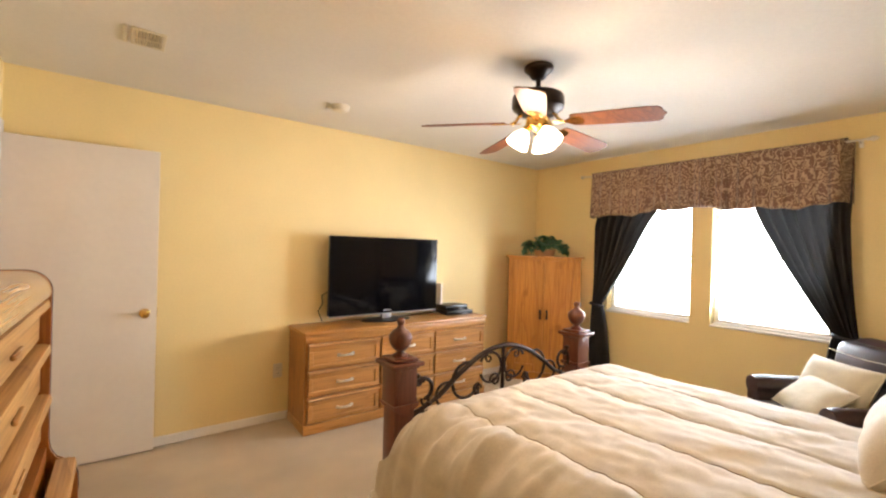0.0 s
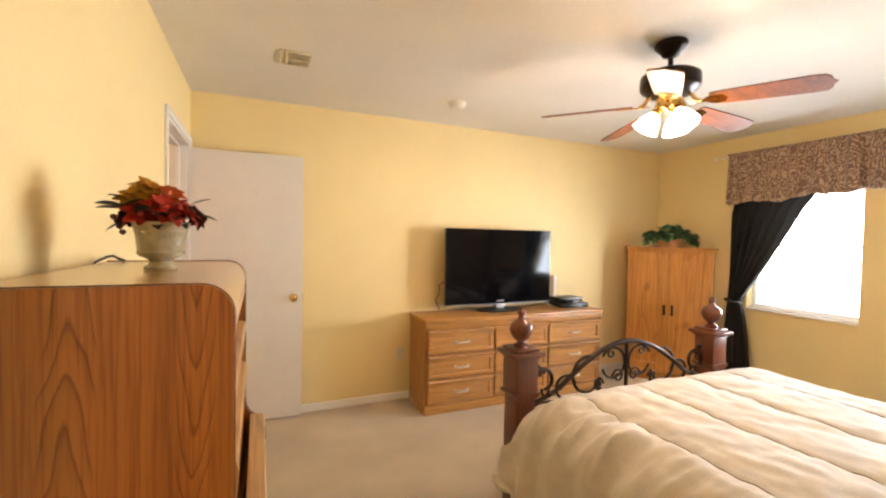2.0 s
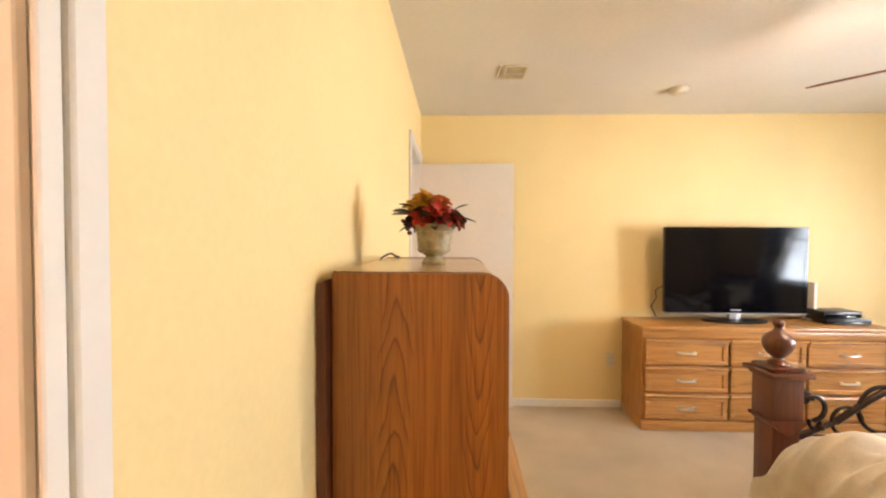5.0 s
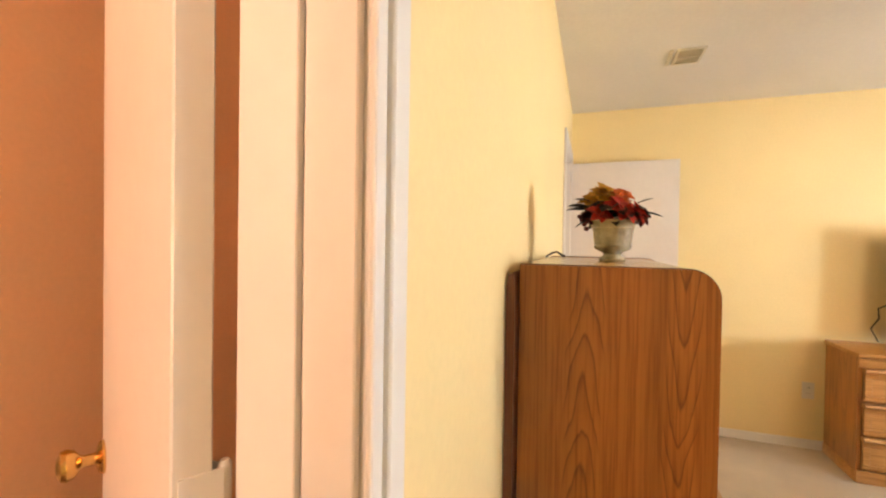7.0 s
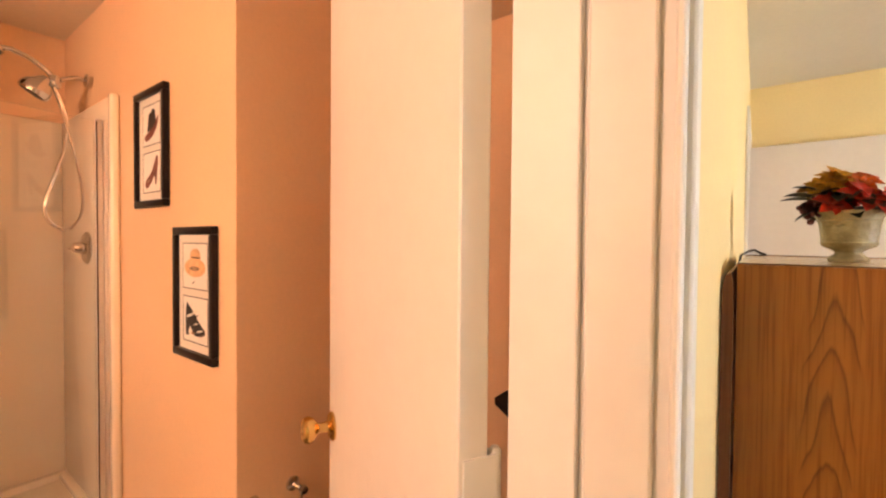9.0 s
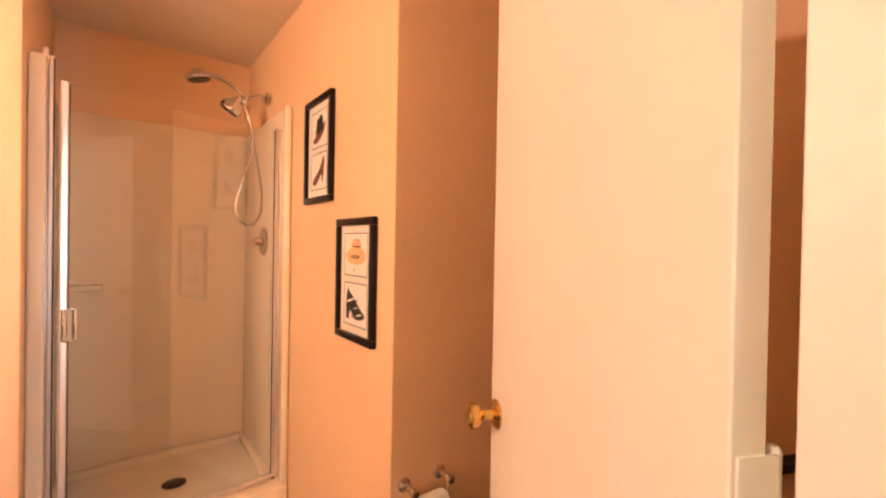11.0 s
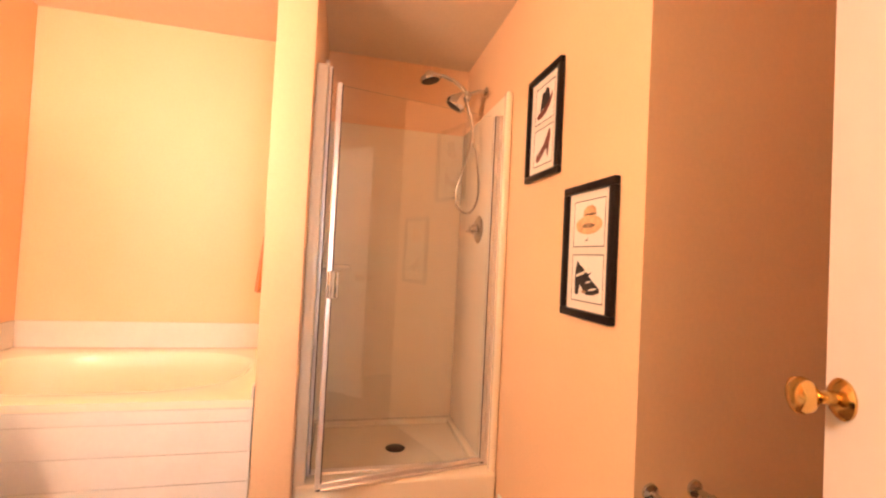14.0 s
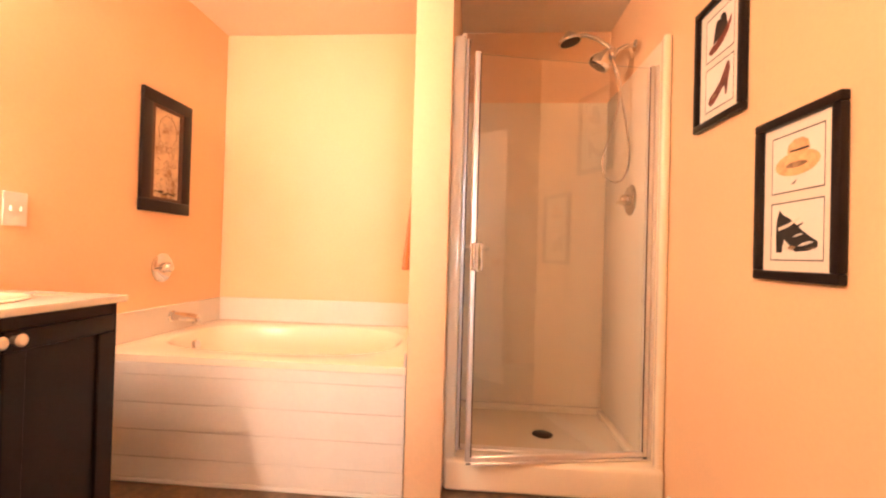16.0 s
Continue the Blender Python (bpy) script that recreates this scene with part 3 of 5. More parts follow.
def leaf_bm(length, width, curl=0.25, n=5):
    """One pointed leaf along +x from the origin, folded along its midrib."""
    bm = bmesh.new()
    mid, left, right = [], [], []
    for k in range(n + 1):
        s = k / n
        w = width * math.sin(math.pi * min(1, s * 0.93 + 0.05)) ** 0.8
        z = -curl * length * s * s
        mid.append(bm.verts.new((length * s, 0, z)))
        left.append(bm.verts.new((length * s, w / 2, z + 0.18 * w)))
        right.append(bm.verts.new((length * s, -w / 2, z + 0.18 * w)))
    for k in range(n):
        bm.faces.new((mid[k], mid[k + 1], left[k + 1], left[k]))
        bm.faces.new((mid[k + 1], mid[k], right[k], right[k + 1]))
    low = [f for f in bm.faces]
    bmesh.ops.solidify(bm, geom=low, thickness=0.0008)
    return bm


def leaf_mat(name, c, rough=0.45):
    return surf(name, c, rough, vary=0.3, scale=30, grain=120, relief=0.2)


RED, GOLD, WINE = leaf_mat("red_petals", (0.72, 0.06, 0.03)), leaf_mat("gold_petals", (0.80, 0.42, 0.04)), leaf_mat("wine_petals", (0.11, 0.016, 0.014))
ORANGE = leaf_mat("orange_petals", (0.75, 0.16, 0.03))
OLIVE, IVY = leaf_mat("dark_leaves", (0.035, 0.035, 0.012)), leaf_mat("ivy_leaves", (0.13, 0.31, 0.15))


def flower_bm(r, petals, layers, seed):
    rnd = random.Random(seed)
    bits = []
    for layer in range(layers):
        for k in range(petals):
            a = math.tau * (k + 0.5 * layer) / petals + rnd.uniform(-0.15, 0.15)
            lift = 12 + 26 * layer + rnd.uniform(-8, 8)
            bits.append(moved(leaf_bm(r * (1 - 0.2 * layer) * rnd.uniform(0.88, 1.1), r * 0.66, 0.28, 5), pose(0, 0, 0, 0, -lift, math.degrees(a))))
    bits.append(lathe([(0.001, -0.012), (r * 0.16, -0.004), (r * 0.18, 0.006), (r * 0.1, 0.013), (0.001, 0.015)], 10))
    return joined(*bits)


def urn():
    ob = thing("flower_urn", "celadon ceramic urn of red and gold artificial flowers", "vase", pose(-0.38, 1.03, 1.3335))
    part("urn", lathe([(0.036, 0), (0.0375, 0.006), (0.034, 0.011), (0.026, 0.016), (0.024, 0.021), (0.030, 0.026), (0.046, 0.034), (0.051, 0.040), (0.052, 0.044), (0.050, 0.046), (0.0535, 0.075), (0.056, 0.092), (0.058, 0.094), (0.057, 0.097), (0.062, 0.108), (0.066, 0.114), (0.0665, 0.118), (0.063, 0.119), (0.055, 0.105), (0.02, 0.100)], 36), CELADON, ob, "glazed ceramic pedestal urn with embossed band")
    rnd = random.Random(5)
    for mat, r, pet, lay, x, y, z, tx, ty in ((RED, 0.062, 9, 2, 0.018, -0.045, 0.145, 42, 12), (RED, 0.05, 8, 2, 0.058, -0.020, 0.140, 35, 42), (RED, 0.045, 8, 2, -0.035, -0.048, 0.132, 52, -15), (GOLD, 0.054, 9, 3, -0.026, -0.012, 0.192, 38, -14),
                                           (GOLD, 0.05, 8, 3, -0.052, -0.004, 0.172, 35, -30), (WINE, 0.045, 8, 3, 0.07, 0.012, 0.132, 15, 60), (ORANGE, 0.042, 8, 2, 0.018, -0.010, 0.186, 40, 14), (WINE, 0.036, 8, 2, -0.06, -0.015, 0.13, 40, -50), (RED, 0.045, 8, 2, 0.02, 0.045, 0.15, -45, 15)):
        part("flower", moved(flower_bm(r * 0.86, pet, lay, pet + int(x * 999)), pose(x, y, z, tx, ty, rnd.uniform(0, 60))), mat, ob)
    for k in range(34):
        a = math.tau * k / 34 + rnd.uniform(-0.15, 0.15)
        r0, z0 = 0.03, 0.12 + 0.035 * rnd.random()
        L = rnd.uniform(0.042, 0.068)
        part("leaf", moved(leaf_bm(L, L * 0.62, 0.35), pose(r0 * math.cos(a), r0 * math.sin(a), z0, rnd.uniform(-25, 25), rnd.uniform(-30, 15), math.degrees(a))), OLIVE, ob)
    for x, y, z, L, w, rz, ry in ((-0.065, -0.03, 0.15, 0.06, 0.036, 185, -12), (-0.06, -0.01, 0.145, 0.07, 0.028, 178, -8), (-0.05, -0.02, 0.165, 0.06, 0.024, 170, -20), (-0.06, -0.03, 0.12, 0.05, 0.02, 195, 25), (0.07, -0.02, 0.14, 0.06, 0.02, -10, 10), (0.06, 0.02, 0.165, 0.05, 0.016, 5, -25)):
        part("leaf", moved(leaf_bm(L, w * 1.35, 0.1), pose(x, y, z, 0, ry, rz)), OLIVE, ob)
    for x, y, z in ((-0.085, -0.02, 0.118), (-0.078, -0.03, 0.105), (-0.07, -0.035, 0.112), (-0.072, -0.03, 0.092), (-0.092, -0.02, 0.128)):
        part("berry", lathe([(0.001, -0.007), (0.006, -0.004), (0.0075, 0), (0.006, 0.005), (0.001, 0.007)], 10, (x, y, z)), WINE, ob)
    return ob


urn()


# ---- corner armoire with its plant ----
def armoire():
    ob = thing("armoire", "knotty pine two-door armoire standing across the corner", "armoire", pose(3.635, 2.770, 0, 0, 0, -49))
    w, d, h = 0.385, 0.34, 1.35
    part("carcass", joined(box(-w, -w + 0.02, 0.012, d, 0.001, h), box(w - 0.02, w, 0.012, d, 0.001, h), box(-w + 0.02, w - 0.02, 0.03, d, 0.06, h), box(-w + 0.02, w - 0.02, 0.014, 0.03, 0.001, 0.09)), PINE, ob)
    part("top", box(-w - 0.03, w + 0.03, -0.02, d, h, h + 0.016, 0.004), PINE, ob)
    part("cornice", box(-w - 0.004, w + 0.004, 0.002, 0.012, h - 0.028, h - 0.0005, 0.003), PINE, ob)
    for s in (-1, 1):
        x0, x1 = sorted((s * 0.003, s * (w - 0.004)))
        z0, z1, r = 0.1, h - 0.031, 0.085
        door = part("door", joined(box(x0, x0 + r, -0.008, 0.0115, z0, z1, 0.003, 1), box(x1 - r, x1, -0.008, 0.0115, z0, z1, 0.003, 1), box(x0 + r, x1 - r, -0.008, 0.0115, z1 - r, z1, 0.003, 1),
                                   box(x0 + r, x1 - r, -0.008, 0.0115, z0, z0 + r, 0.003, 1), box(x0 + r, x1 - r, 0.001, 0.0115, z0 + r, z1 - r)), PINE, ob)
        part("handle", moved(pull_bm(0.075), pose(s * 0.035, -0.0085, 0.73, 0, 90, 0)), IRON, door, "black iron pull")
    return ob


armoire()
TERRA = surf("peach_terracotta", (0.55, 0.27, 0.12), 0.55, vary=0.12, scale=9, grain=70, relief=0.2)


def ivy_pot():
    ob = thing("potted_ivy", "artificial green ivy in an oval peach planter", "plant", pose(3.72, 2.845, 1.3665, 0, 0, -49))
    pot = lathe([(0.075, 0), (0.082, 0.004), (0.092, 0.05), (0.098, 0.066), (0.101, 0.072), (0.097, 0.075), (0.088, 0.066), (0.03, 0.062)], 28)
    part("planter", moved(pot, Matrix.Diagonal((1.25, 0.8, 1, 1))), TERRA, ob)
    rnd = random.Random(11)
    shared = mesh_of("leaf", joined(moved(leaf_bm(0.055, 0.042, 0.25, 4), pose(0, 0, 0)), moved(leaf_bm(0.036, 0.024, 0.2, 3), pose(0.006, 0.004, 0, 0, 0, 55)), moved(leaf_bm(0.036, 0.024, 0.2, 3), pose(0.006, -0.004, 0, 0, 0, -55))), IVY)
    for k in range(105):
        a = rnd.uniform(0, math.tau)
        rr = math.sqrt(rnd.random())
        x, y = 0.225 * rr * math.cos(a), 0.13 * rr * math.sin(a)
        z = 0.075 + 0.14 * (1 - rr ** 2) * rnd.uniform(0.55, 1.1) + 0.05 * rr * rnd.uniform(-0.8, 0.9)
        lf = new("leaf", shared)
        lf.parent = ob
        lf.matrix_basis = pose(x, y, z, rnd.uniform(-35, 35), rnd.uniform(-20, 55), math.degrees(a) + rnd.uniform(-50, 50)) @ Matrix.Diagonal((*(rnd.uniform(0.9, 1.5),) * 3, 1))
    for k in range(9):
        a = math.tau * k / 9
        end = Vector((0.2 * math.cos(a), 0.12 * math.sin(a), 0.1))
        part("stem", tube([(0, 0, 0.06), end * 0.5 + Vector((0, 0, 0.08)), end], 0.0025, 5), IVY, ob)
    part("stem", tube([(0.05, 0, 0.07), (0.15, -0.02, 0.13), (0.22, -0.02, 0.14), (0.25, -0.02, 0.125)], 0.0025, 5), IVY, ob)
    lf = new("leaf", shared)
    lf.parent, lf.matrix_basis = ob, pose(0.24, -0.02, 0.13, 10, 70, 0)
    return ob


ivy_pot()


# ---- bed ----
def finial_bm():
    return lathe([(0.040, 0.0), (0.042, 0.006), (0.034, 0.014), (0.022, 0.020), (0.020, 0.028), (0.030, 0.034), (0.046, 0.050), (0.058, 0.072), (0.062, 0.092), (0.058, 0.110), (0.044, 0.126), (0.024, 0.138), (0.018, 0.146), (0.016, 0.156), (0.020, 0.162), (0.0235, 0.172), (0.020, 0.182), (0.010, 0.189), (0.001, 0.190)], 28)


def scroll(cx, cz, r0, r1, a0, a1, y=1.65, n=22):
    return [(cx + (r0 + (r1 - r0) * k / n) * math.cos(radians(a0 + (a1 - a0) * k / n)), y, cz + (r0 + (r1 - r0) * k / n) * math.sin(radians(a0 + (a1 - a0) * k / n))) for k in range(n + 1)]


BX0, BX1, BY = 1.12, 2.635, 1.65
MID = (BX0 + BX1) / 2


def bed():
    ob = thing("bed", "queen bed with cherry posts and scrolled iron footboard", "bed")
    for x in (BX0, BX1):
        p = part("bedpost", joined(box(x - 0.058, x + 0.058, BY - 0.058, BY + 0.058, 0.001, 0.60, 0.004), box(x - 0.066, x + 0.066, BY - 0.066, BY + 0.066, 0.60, 0.80, 0.004),
                                   prism([(x - 0.075, 0.612), (x - 0.04, 0.585), (x, 0.565), (x + 0.04, 0.585), (x + 0.075, 0.612), (x + 0.075, 0.625), (x - 0.075, 0.625)], BY - 0.073, BY + 0.073, "Y")), CHERRY, ob)
        part("cap", joined(box(x - 0.074, x + 0.074, BY - 0.074, BY + 0.074, 0.8005, 0.815, 0.004), box(x - 0.094, x + 0.094, BY - 0.094, BY + 0.094, 0.8155, 0.838, 0.006), box(x - 0.070, x + 0.070, BY - 0.070, BY + 0.070, 0.8385, 0.856, 0.006)), CHERRY, p)
        part("finial", moved(finial_bm(), Matrix.Translation((x, BY, 0.8565)) @ Matrix.Diagonal((1, 1, 1.06, 1))), CHERRY, p, "turned cherry ball finial")
    for x in (BX0, BX1):
        part("side_rail", box(x - 0.02, x + 0.02, -0.55, BY - 0.059, 0.2, 0.36, 0.005), CHERRY, ob)
    half = (BX1 - BX0) / 2 - 0.06
    arch = [(MID + half * 0.72 * u, BY, 0.57 + 0.255 * math.cos(u * math.pi / 2 * 0.93)) for u in [k / 14 - 1 for k in range(29)]]
    iron = part("footboard", tube(arch, 0.015, 10), IRON, ob, "wrought iron arched footboard with scrolls")
    bars = [tube([(BX0 + 0.05, BY, 0.53), (BX1 - 0.05, BY, 0.53)], 0.012, 8), tube([(BX0 + 0.05, BY, 0.28), (BX1 - 0.05, BY, 0.28)], 0.012, 8)]
    part("rail", bars[0], IRON, iron)
    part("rail", bars[1], IRON, iron)
    part("upright", tube([(MID, BY, 0.28), (MID, BY, 0.825)], 0.011, 8), IRON, iron)
    for s in (-1, 1):
        for pts, r in ((scroll(MID + s * 0.105, 0.70, 0.095, 0.085, 90 - s * 60, 90 + s * 250), 0.008), (scroll(MID + s * 0.30, 0.655, 0.105, 0.10, 90 + s * 20, 90 - s * 255), 0.009),
                       (scroll(MID + s * 0.215, 0.59, 0.035, 0.012, 90 + s * 90, 90 - s * 300), 0.007), (scroll(MID + s * 0.065, 0.62, 0.045, 0.014, 90 - s * 100, 90 + s * 330), 0.007),
                       (scroll(MID + s * 0.455, 0.60, 0.07, 0.06, 90 + s * 80, 90 - s * 160), 0.008),
                       (scroll(MID + s * (half - 0.095), 0.655, 0.068, 0.05, 90 - s * 130, 90 + s * 170), 0.011), (scroll(MID + s * (half - 0.065), 0.70, 0.03, 0.008, 90 + s * 100, 90 - s * 300), 0.008),
                       (scroll(MID + s * (half - 0.11), 0.595, 0.03, 0.01, 90 - s * 60, 90 - s * 420), 0.008), (scroll(MID + s * 0.12, 0.76, 0.03, 0.008, 90, 90 - s * 400), 0.006)):
            part("scroll", tube(pts, r, 7), IRON, iron)
        for x, z in ((0.215, 0.565), (half - 0.13, 0.575), (half - 0.05, 0.735)):
            part("collar", lathe([(0.008, -0.014), (0.017, -0.008), (0.019, 0), (0.017, 0.008), (0.008, 0.014)], 10, (MID + s * x, BY, z)), IRON, iron)
        part("brace", tube([(MID + s * half * 0.72, BY, 0.60), (MID + s * half * 0.85, BY, 0.56), (MID + s * (half + 0.0), BY, 0.53)], 0.012, 8), IRON, iron)
    part("mattress", box(BX0 + 0.03, BX1 - 0.03, -0.55, BY - 0.12, 0.36, 0.60, 0.05, 3), LINEN, ob)
    part("box_spring", box(BX0 + 0.03, BX1 - 0.03, -0.55, BY - 0.12, 0.16, 0.359, 0.02), LINEN, ob)
    part("bed_skirt", joined(box(BX0 - 0.03, BX0 - 0.022, -0.55, BY - 0.10, 0.02, 0.36), box(BX1 + 0.022, BX1 + 0.03, -0.55, BY - 0.10, 0.02, 0.36)), LINEN, ob)
    for x in (BX0, BX1):
        part("leg", box(x - 0.03, x + 0.03, -0.55, -0.48, 0.001, 0.2, 0.004), CHERRY, ob)
    return ob


LINEN = surf("beige_linen", (0.56, 0.45, 0.29), 0.9, vary=0.08, scale=5, grain=300, relief=0.3, sheen=0.3)
VELOUR = surf("cream_velour", (0.60, 0.525, 0.41), 0.75, vary=0.1, scale=10, grain=160, relief=0.35, depth=0.003, sheen=0.5)
SEAM = surf("tan_seam_cord", (0.34, 0.26, 0.15), 0.85, vary=0.1, grain=200, relief=0.2)
bed()


def comforter():
    """A quilted cover with lengthwise channels, its sides hanging down and the foot tucked in."""
    bm = bmesh.new()
    n, m = 250, 170
    seams = [0.94, 1.27, 1.645, 2.02, 2.36]
    half = (BX1 - BX0) / 2
    rows = []
    for j in range(m + 1):
        v = j / m
        y = -0.55 + v * 2.12
        foot = max(0.0, (y - 1.30) / 0.27)
        row = []
        for i in range(n + 1):
            s = (i / n - 0.5) * 2
            run = s * (half + 0.62)
            flat = half - 0.10
            a = abs(run)
            if a <= flat:
                x, z = run, 0.675 - 0.012 * (a / flat) ** 2
            else:
                over = a - flat
                R = 0.20
                ang = min(over / R, math.pi / 2 * 0.97)
                x = flat + R * math.sin(ang)
                z = 0.663 - R * (1 - math.cos(ang))
                rest = over - R * math.pi / 2 * 0.97
                if rest > 0:
                    z -= rest
                    x += 0.22 * rest
                x = math.copysign(x, run)
                bulge = 0.05 * max(0, math.sin(min(1, over / 0.6) * math.pi))
                x += math.copysign(bulge, run)
            wx = MID + x
            d = 9.0
            for sx in seams + [2.72]:
                d = min(d, abs(wx - sx) if abs(wx - sx) < 0.6 else 9.0)
            puff = 0.006 * min(1.0, d / 0.020) + 0.012 * min(1.0, d / 0.14) ** 0.6
            wr = noise.noise(Vector((wx * 3.2, y * 2.2, 0.3))) * 0.007 + noise.noise(Vector((wx * 9, y * 5, 2.3))) * 0.006 + noise.noise(Vector((wx * 5 + y * 4, y * 14 - wx * 9, 8.1))) * 0.006
            side = max(0.0, (a - flat) / 0.6)
            fold = side * (0.030 * math.sin(y * 15 + 2 * noise.noise(Vector((y * 3, 0, 5)))) + 0.02 * noise.noise(Vector((y * 9, z * 4, 1))))
            pucker = 0.0022 * math.exp(-d / 0.03) * math.sin(y * 70 + 6 * noise.noise(Vector((y * 4, wx * 3, 9)))) + 0.003 * noise.noise(Vector((wx * 22, y * 9, 3)))
            crease = 0.044 * max(0.0, noise.noise(Vector((wx * 6 + y * 7, y * 2.0 - wx * 3, 7.0)))) * (0.3 + foot)
            band = math.exp(-((a - half - 0.02) / 0.17) ** 2) * min(1.0, max(0.0, (y - 0.35) / 0.7)) * (run < 0)
            gather = 0.060 * band * noise.noise(Vector((y * 13 + 1.5 * wx, wx * 3.0 - z * 3.0, 4.4))) + 0.022 * band * noise.noise(Vector((y * 31, wx * 8, 6.1)))
            crease -= gather
            drop = 0.20 * min(1.0, foot) ** 2.4 if a <= flat + 0.3 else 0.07 * min(1.0, foot) ** 2
            yy = y - 0.02 * side * foot
            zz = z + puff + wr + pucker - drop - crease
            hem = 0.22 + 0.03 * math.sin(y * 5)
            if side > 0 and y > 1.2:
                hem += 0.03 * min(1, (y - 1.2) / 0.35)
            if a > flat + 0.25:
                low = hem + 0.02 * noise.noise(Vector((0.0, y * 3, 0)))
                zz = low + 0.5 * ((zz - low) + math.sqrt((zz - low) ** 2 + 0.0016))
            row.append(bm.verts.new((wx + math.copysign(fold, run) if side > 0.05 else wx, yy, zz)))
        rows.append(row)
    for r0, r1 in zip(rows, rows[1:]):
        for i in range(n):
            bm.faces.new((r0[i], r0[i + 1], r1[i + 1], r1[i]))
    lines = []
    for sx in seams[1:]:
        lines.append([min((v for v in row), key=lambda v: abs(v.co.x - sx) + (0 if v.co.z > 0.45 else 9)).co.copy() for row in rows[:-10]])
    ob = solid("comforter", bm, VELOUR, "cream velour comforter quilted in long channels, spread over the bed", "comforter")
    sol = ob.modifiers.new("thickness", "SOLIDIFY")
    sol.thickness, sol.offset = 0.022, -1
    for pts in lines:
        part("seam", tube([p + Vector((0, 0, 0.0015)) for p in pts], 0.0022, 6), SEAM, ob, "tan stitched seam cord")
    return ob


comforter()


def pillow_bm(w, h, t, seed=0, n=26):
    """A stuffed cushion with softly pointed corners."""
    bm = bmesh.new()
    top, bot = [], []
    for j in range(n + 1):
        rt, rb = [], []
        for i in range(n + 1):
            u, v = i / n * 2 - 1, j / n * 2 - 1
            k = max(0.0, (1 - u ** 4) * (1 - v ** 4)) ** 0.62
            x = u * w / 2 * (1 - 0.05 * (1 - v * v))
            y = v * h / 2 * (1 - 0.05 * (1 - u * u))
            wr = 0.07 * noise.noise(Vector((u * 2 + seed * 3.1, v * 2, 1))) + 0.035 * noise.noise(Vector((u * 6 + seed, v * 6, 4)))
            rt.append(bm.verts.new((x, y, t / 2 * k * (1 + wr) + 0.002)))
            rb.append(bm.verts.new((x, y, -t / 2 * k * (1 - wr) - 0.002)))
        top.append(rt)
        bot.append(rb)
    for g, flip in ((top, False), (bot, True)):
        for a, b in zip(g, g[1:]):
            for i in range(n):
                q = (a[i], a[i + 1], b[i + 1], b[i])
                bm.faces.new(q[::-1] if flip else q)

    def rim(g):
        return g[0] + [r[-1] for r in g[1:]] + g[-1][-2::-1] + [r[0] for r in g[-2:0:-1]]

    a, b = rim(top), rim(bot)
    for k in range(len(a)):
        j = (k + 1) % len(a)
        bm.faces.new((a[k], b[k], b[j], a[j]))
    return bm, [v.co.copy() for v in a]


def pillow(label, w, h, t, m, material, seed):
    bm, edge = pillow_bm(w, h, t, seed)
    ob = thing("pillow", label, "pillow", m)
    part("cushion", bm, material, ob)
    part("piping", tube([e - Vector((0, 0, 0.002)) for e in edge], 0.004, 6, closed=True), material, ob)
    return ob


CREAM = surf("cream_cotton", (0.70, 0.64, 0.50), 0.85, vary=0.08, scale=7, grain=220, relief=0.3, sheen=0.3)
pillow("large cream velour pillow propped at the head of the bed", 0.74, 0.52, 0.24, pose(2.24, -0.12, 0.87, 132, 0, 4), VELOUR, 1)


# ---- armchair by the window ----
LEATHER = surf("dark_plum_leather", (0.045, 0.022, 0.025), 0.42, vary=0.35, scale=5, grain=90, relief=0.35, depth=0.003, coat=0.1)


def soft_box(x0, x1, y0, y1, z0, z1, r):
    return box(x0, x1, y0, y1, z0, z1, r, 4)


def armchair():
    ob = thing("armchair", "dark plum leather armchair with rolled arms", "armchair", pose(3.53, 0.335, 0, 0, 0, 49))
    part("base", soft_box(-0.30, 0.30, -0.30, 0.46, 0.08, 0.30, 0.03), LEATHER, ob)
    part("seat_cushion", soft_box(-0.255, 0.255, -0.16, 0.50, 0.302, 0.46, 0.06), LEATHER, ob)
    for s in (-1, 1):
        a, b = sorted((s * 0.26, s * 0.37))
        arm = joined(soft_box(a, b, -0.28, 0.36, 0.08, 0.53, 0.04), moved(lathe([(0.03, -0.33), (0.062, -0.32), (0.068, -0.28), (0.068, 0.30), (0.062, 0.335), (0.03, 0.345)], 20), pose(s * 0.315, 0.03, 0.535, 90, 0, 0)))
        part("arm", arm, LEATHER, ob)
    part("backrest", moved(soft_box(-0.31, 0.31, -0.11, 0.11, 0.0, 0.58, 0.10), pose(0, -0.25, 0.33, 10, 0, 0)), LEATHER, ob)
    part("head_pillow", moved(soft_box(-0.29, 0.29, -0.06, 0.07, 0.0, 0.24, 0.06), pose(0, -0.19, 0.64, 12, 0, 0)), LEATHER, ob)
    part("stitching", moved(tube([(-0.27, 0.075, 0.0), (0, 0.078, -0.012), (0.27, 0.075, 0.0)], 0.003, 5), pose(0, -0.185, 0.80, 12, 0, 0)), CREAM, ob, "pale contrast stitching")
    for sx in (-1, 1):
        for yy in (-0.26, 0.30):
            part("foot", lathe([(0.018, 0.001), (0.026, 0.02), (0.028, 0.079)], 12, (sx * 0.26, yy, 0)), ESPRESSO, ob)
    return ob


armchair()
chair_m = pose(3.53, 0.335, 0, 0, 0, 49)
pillow("square cream cotton cushion propped in the armchair", 0.48, 0.34, 0.14, chair_m @ pose(0.04, 0.03, 0.615, 118, 0, 4), CREAM, 2)
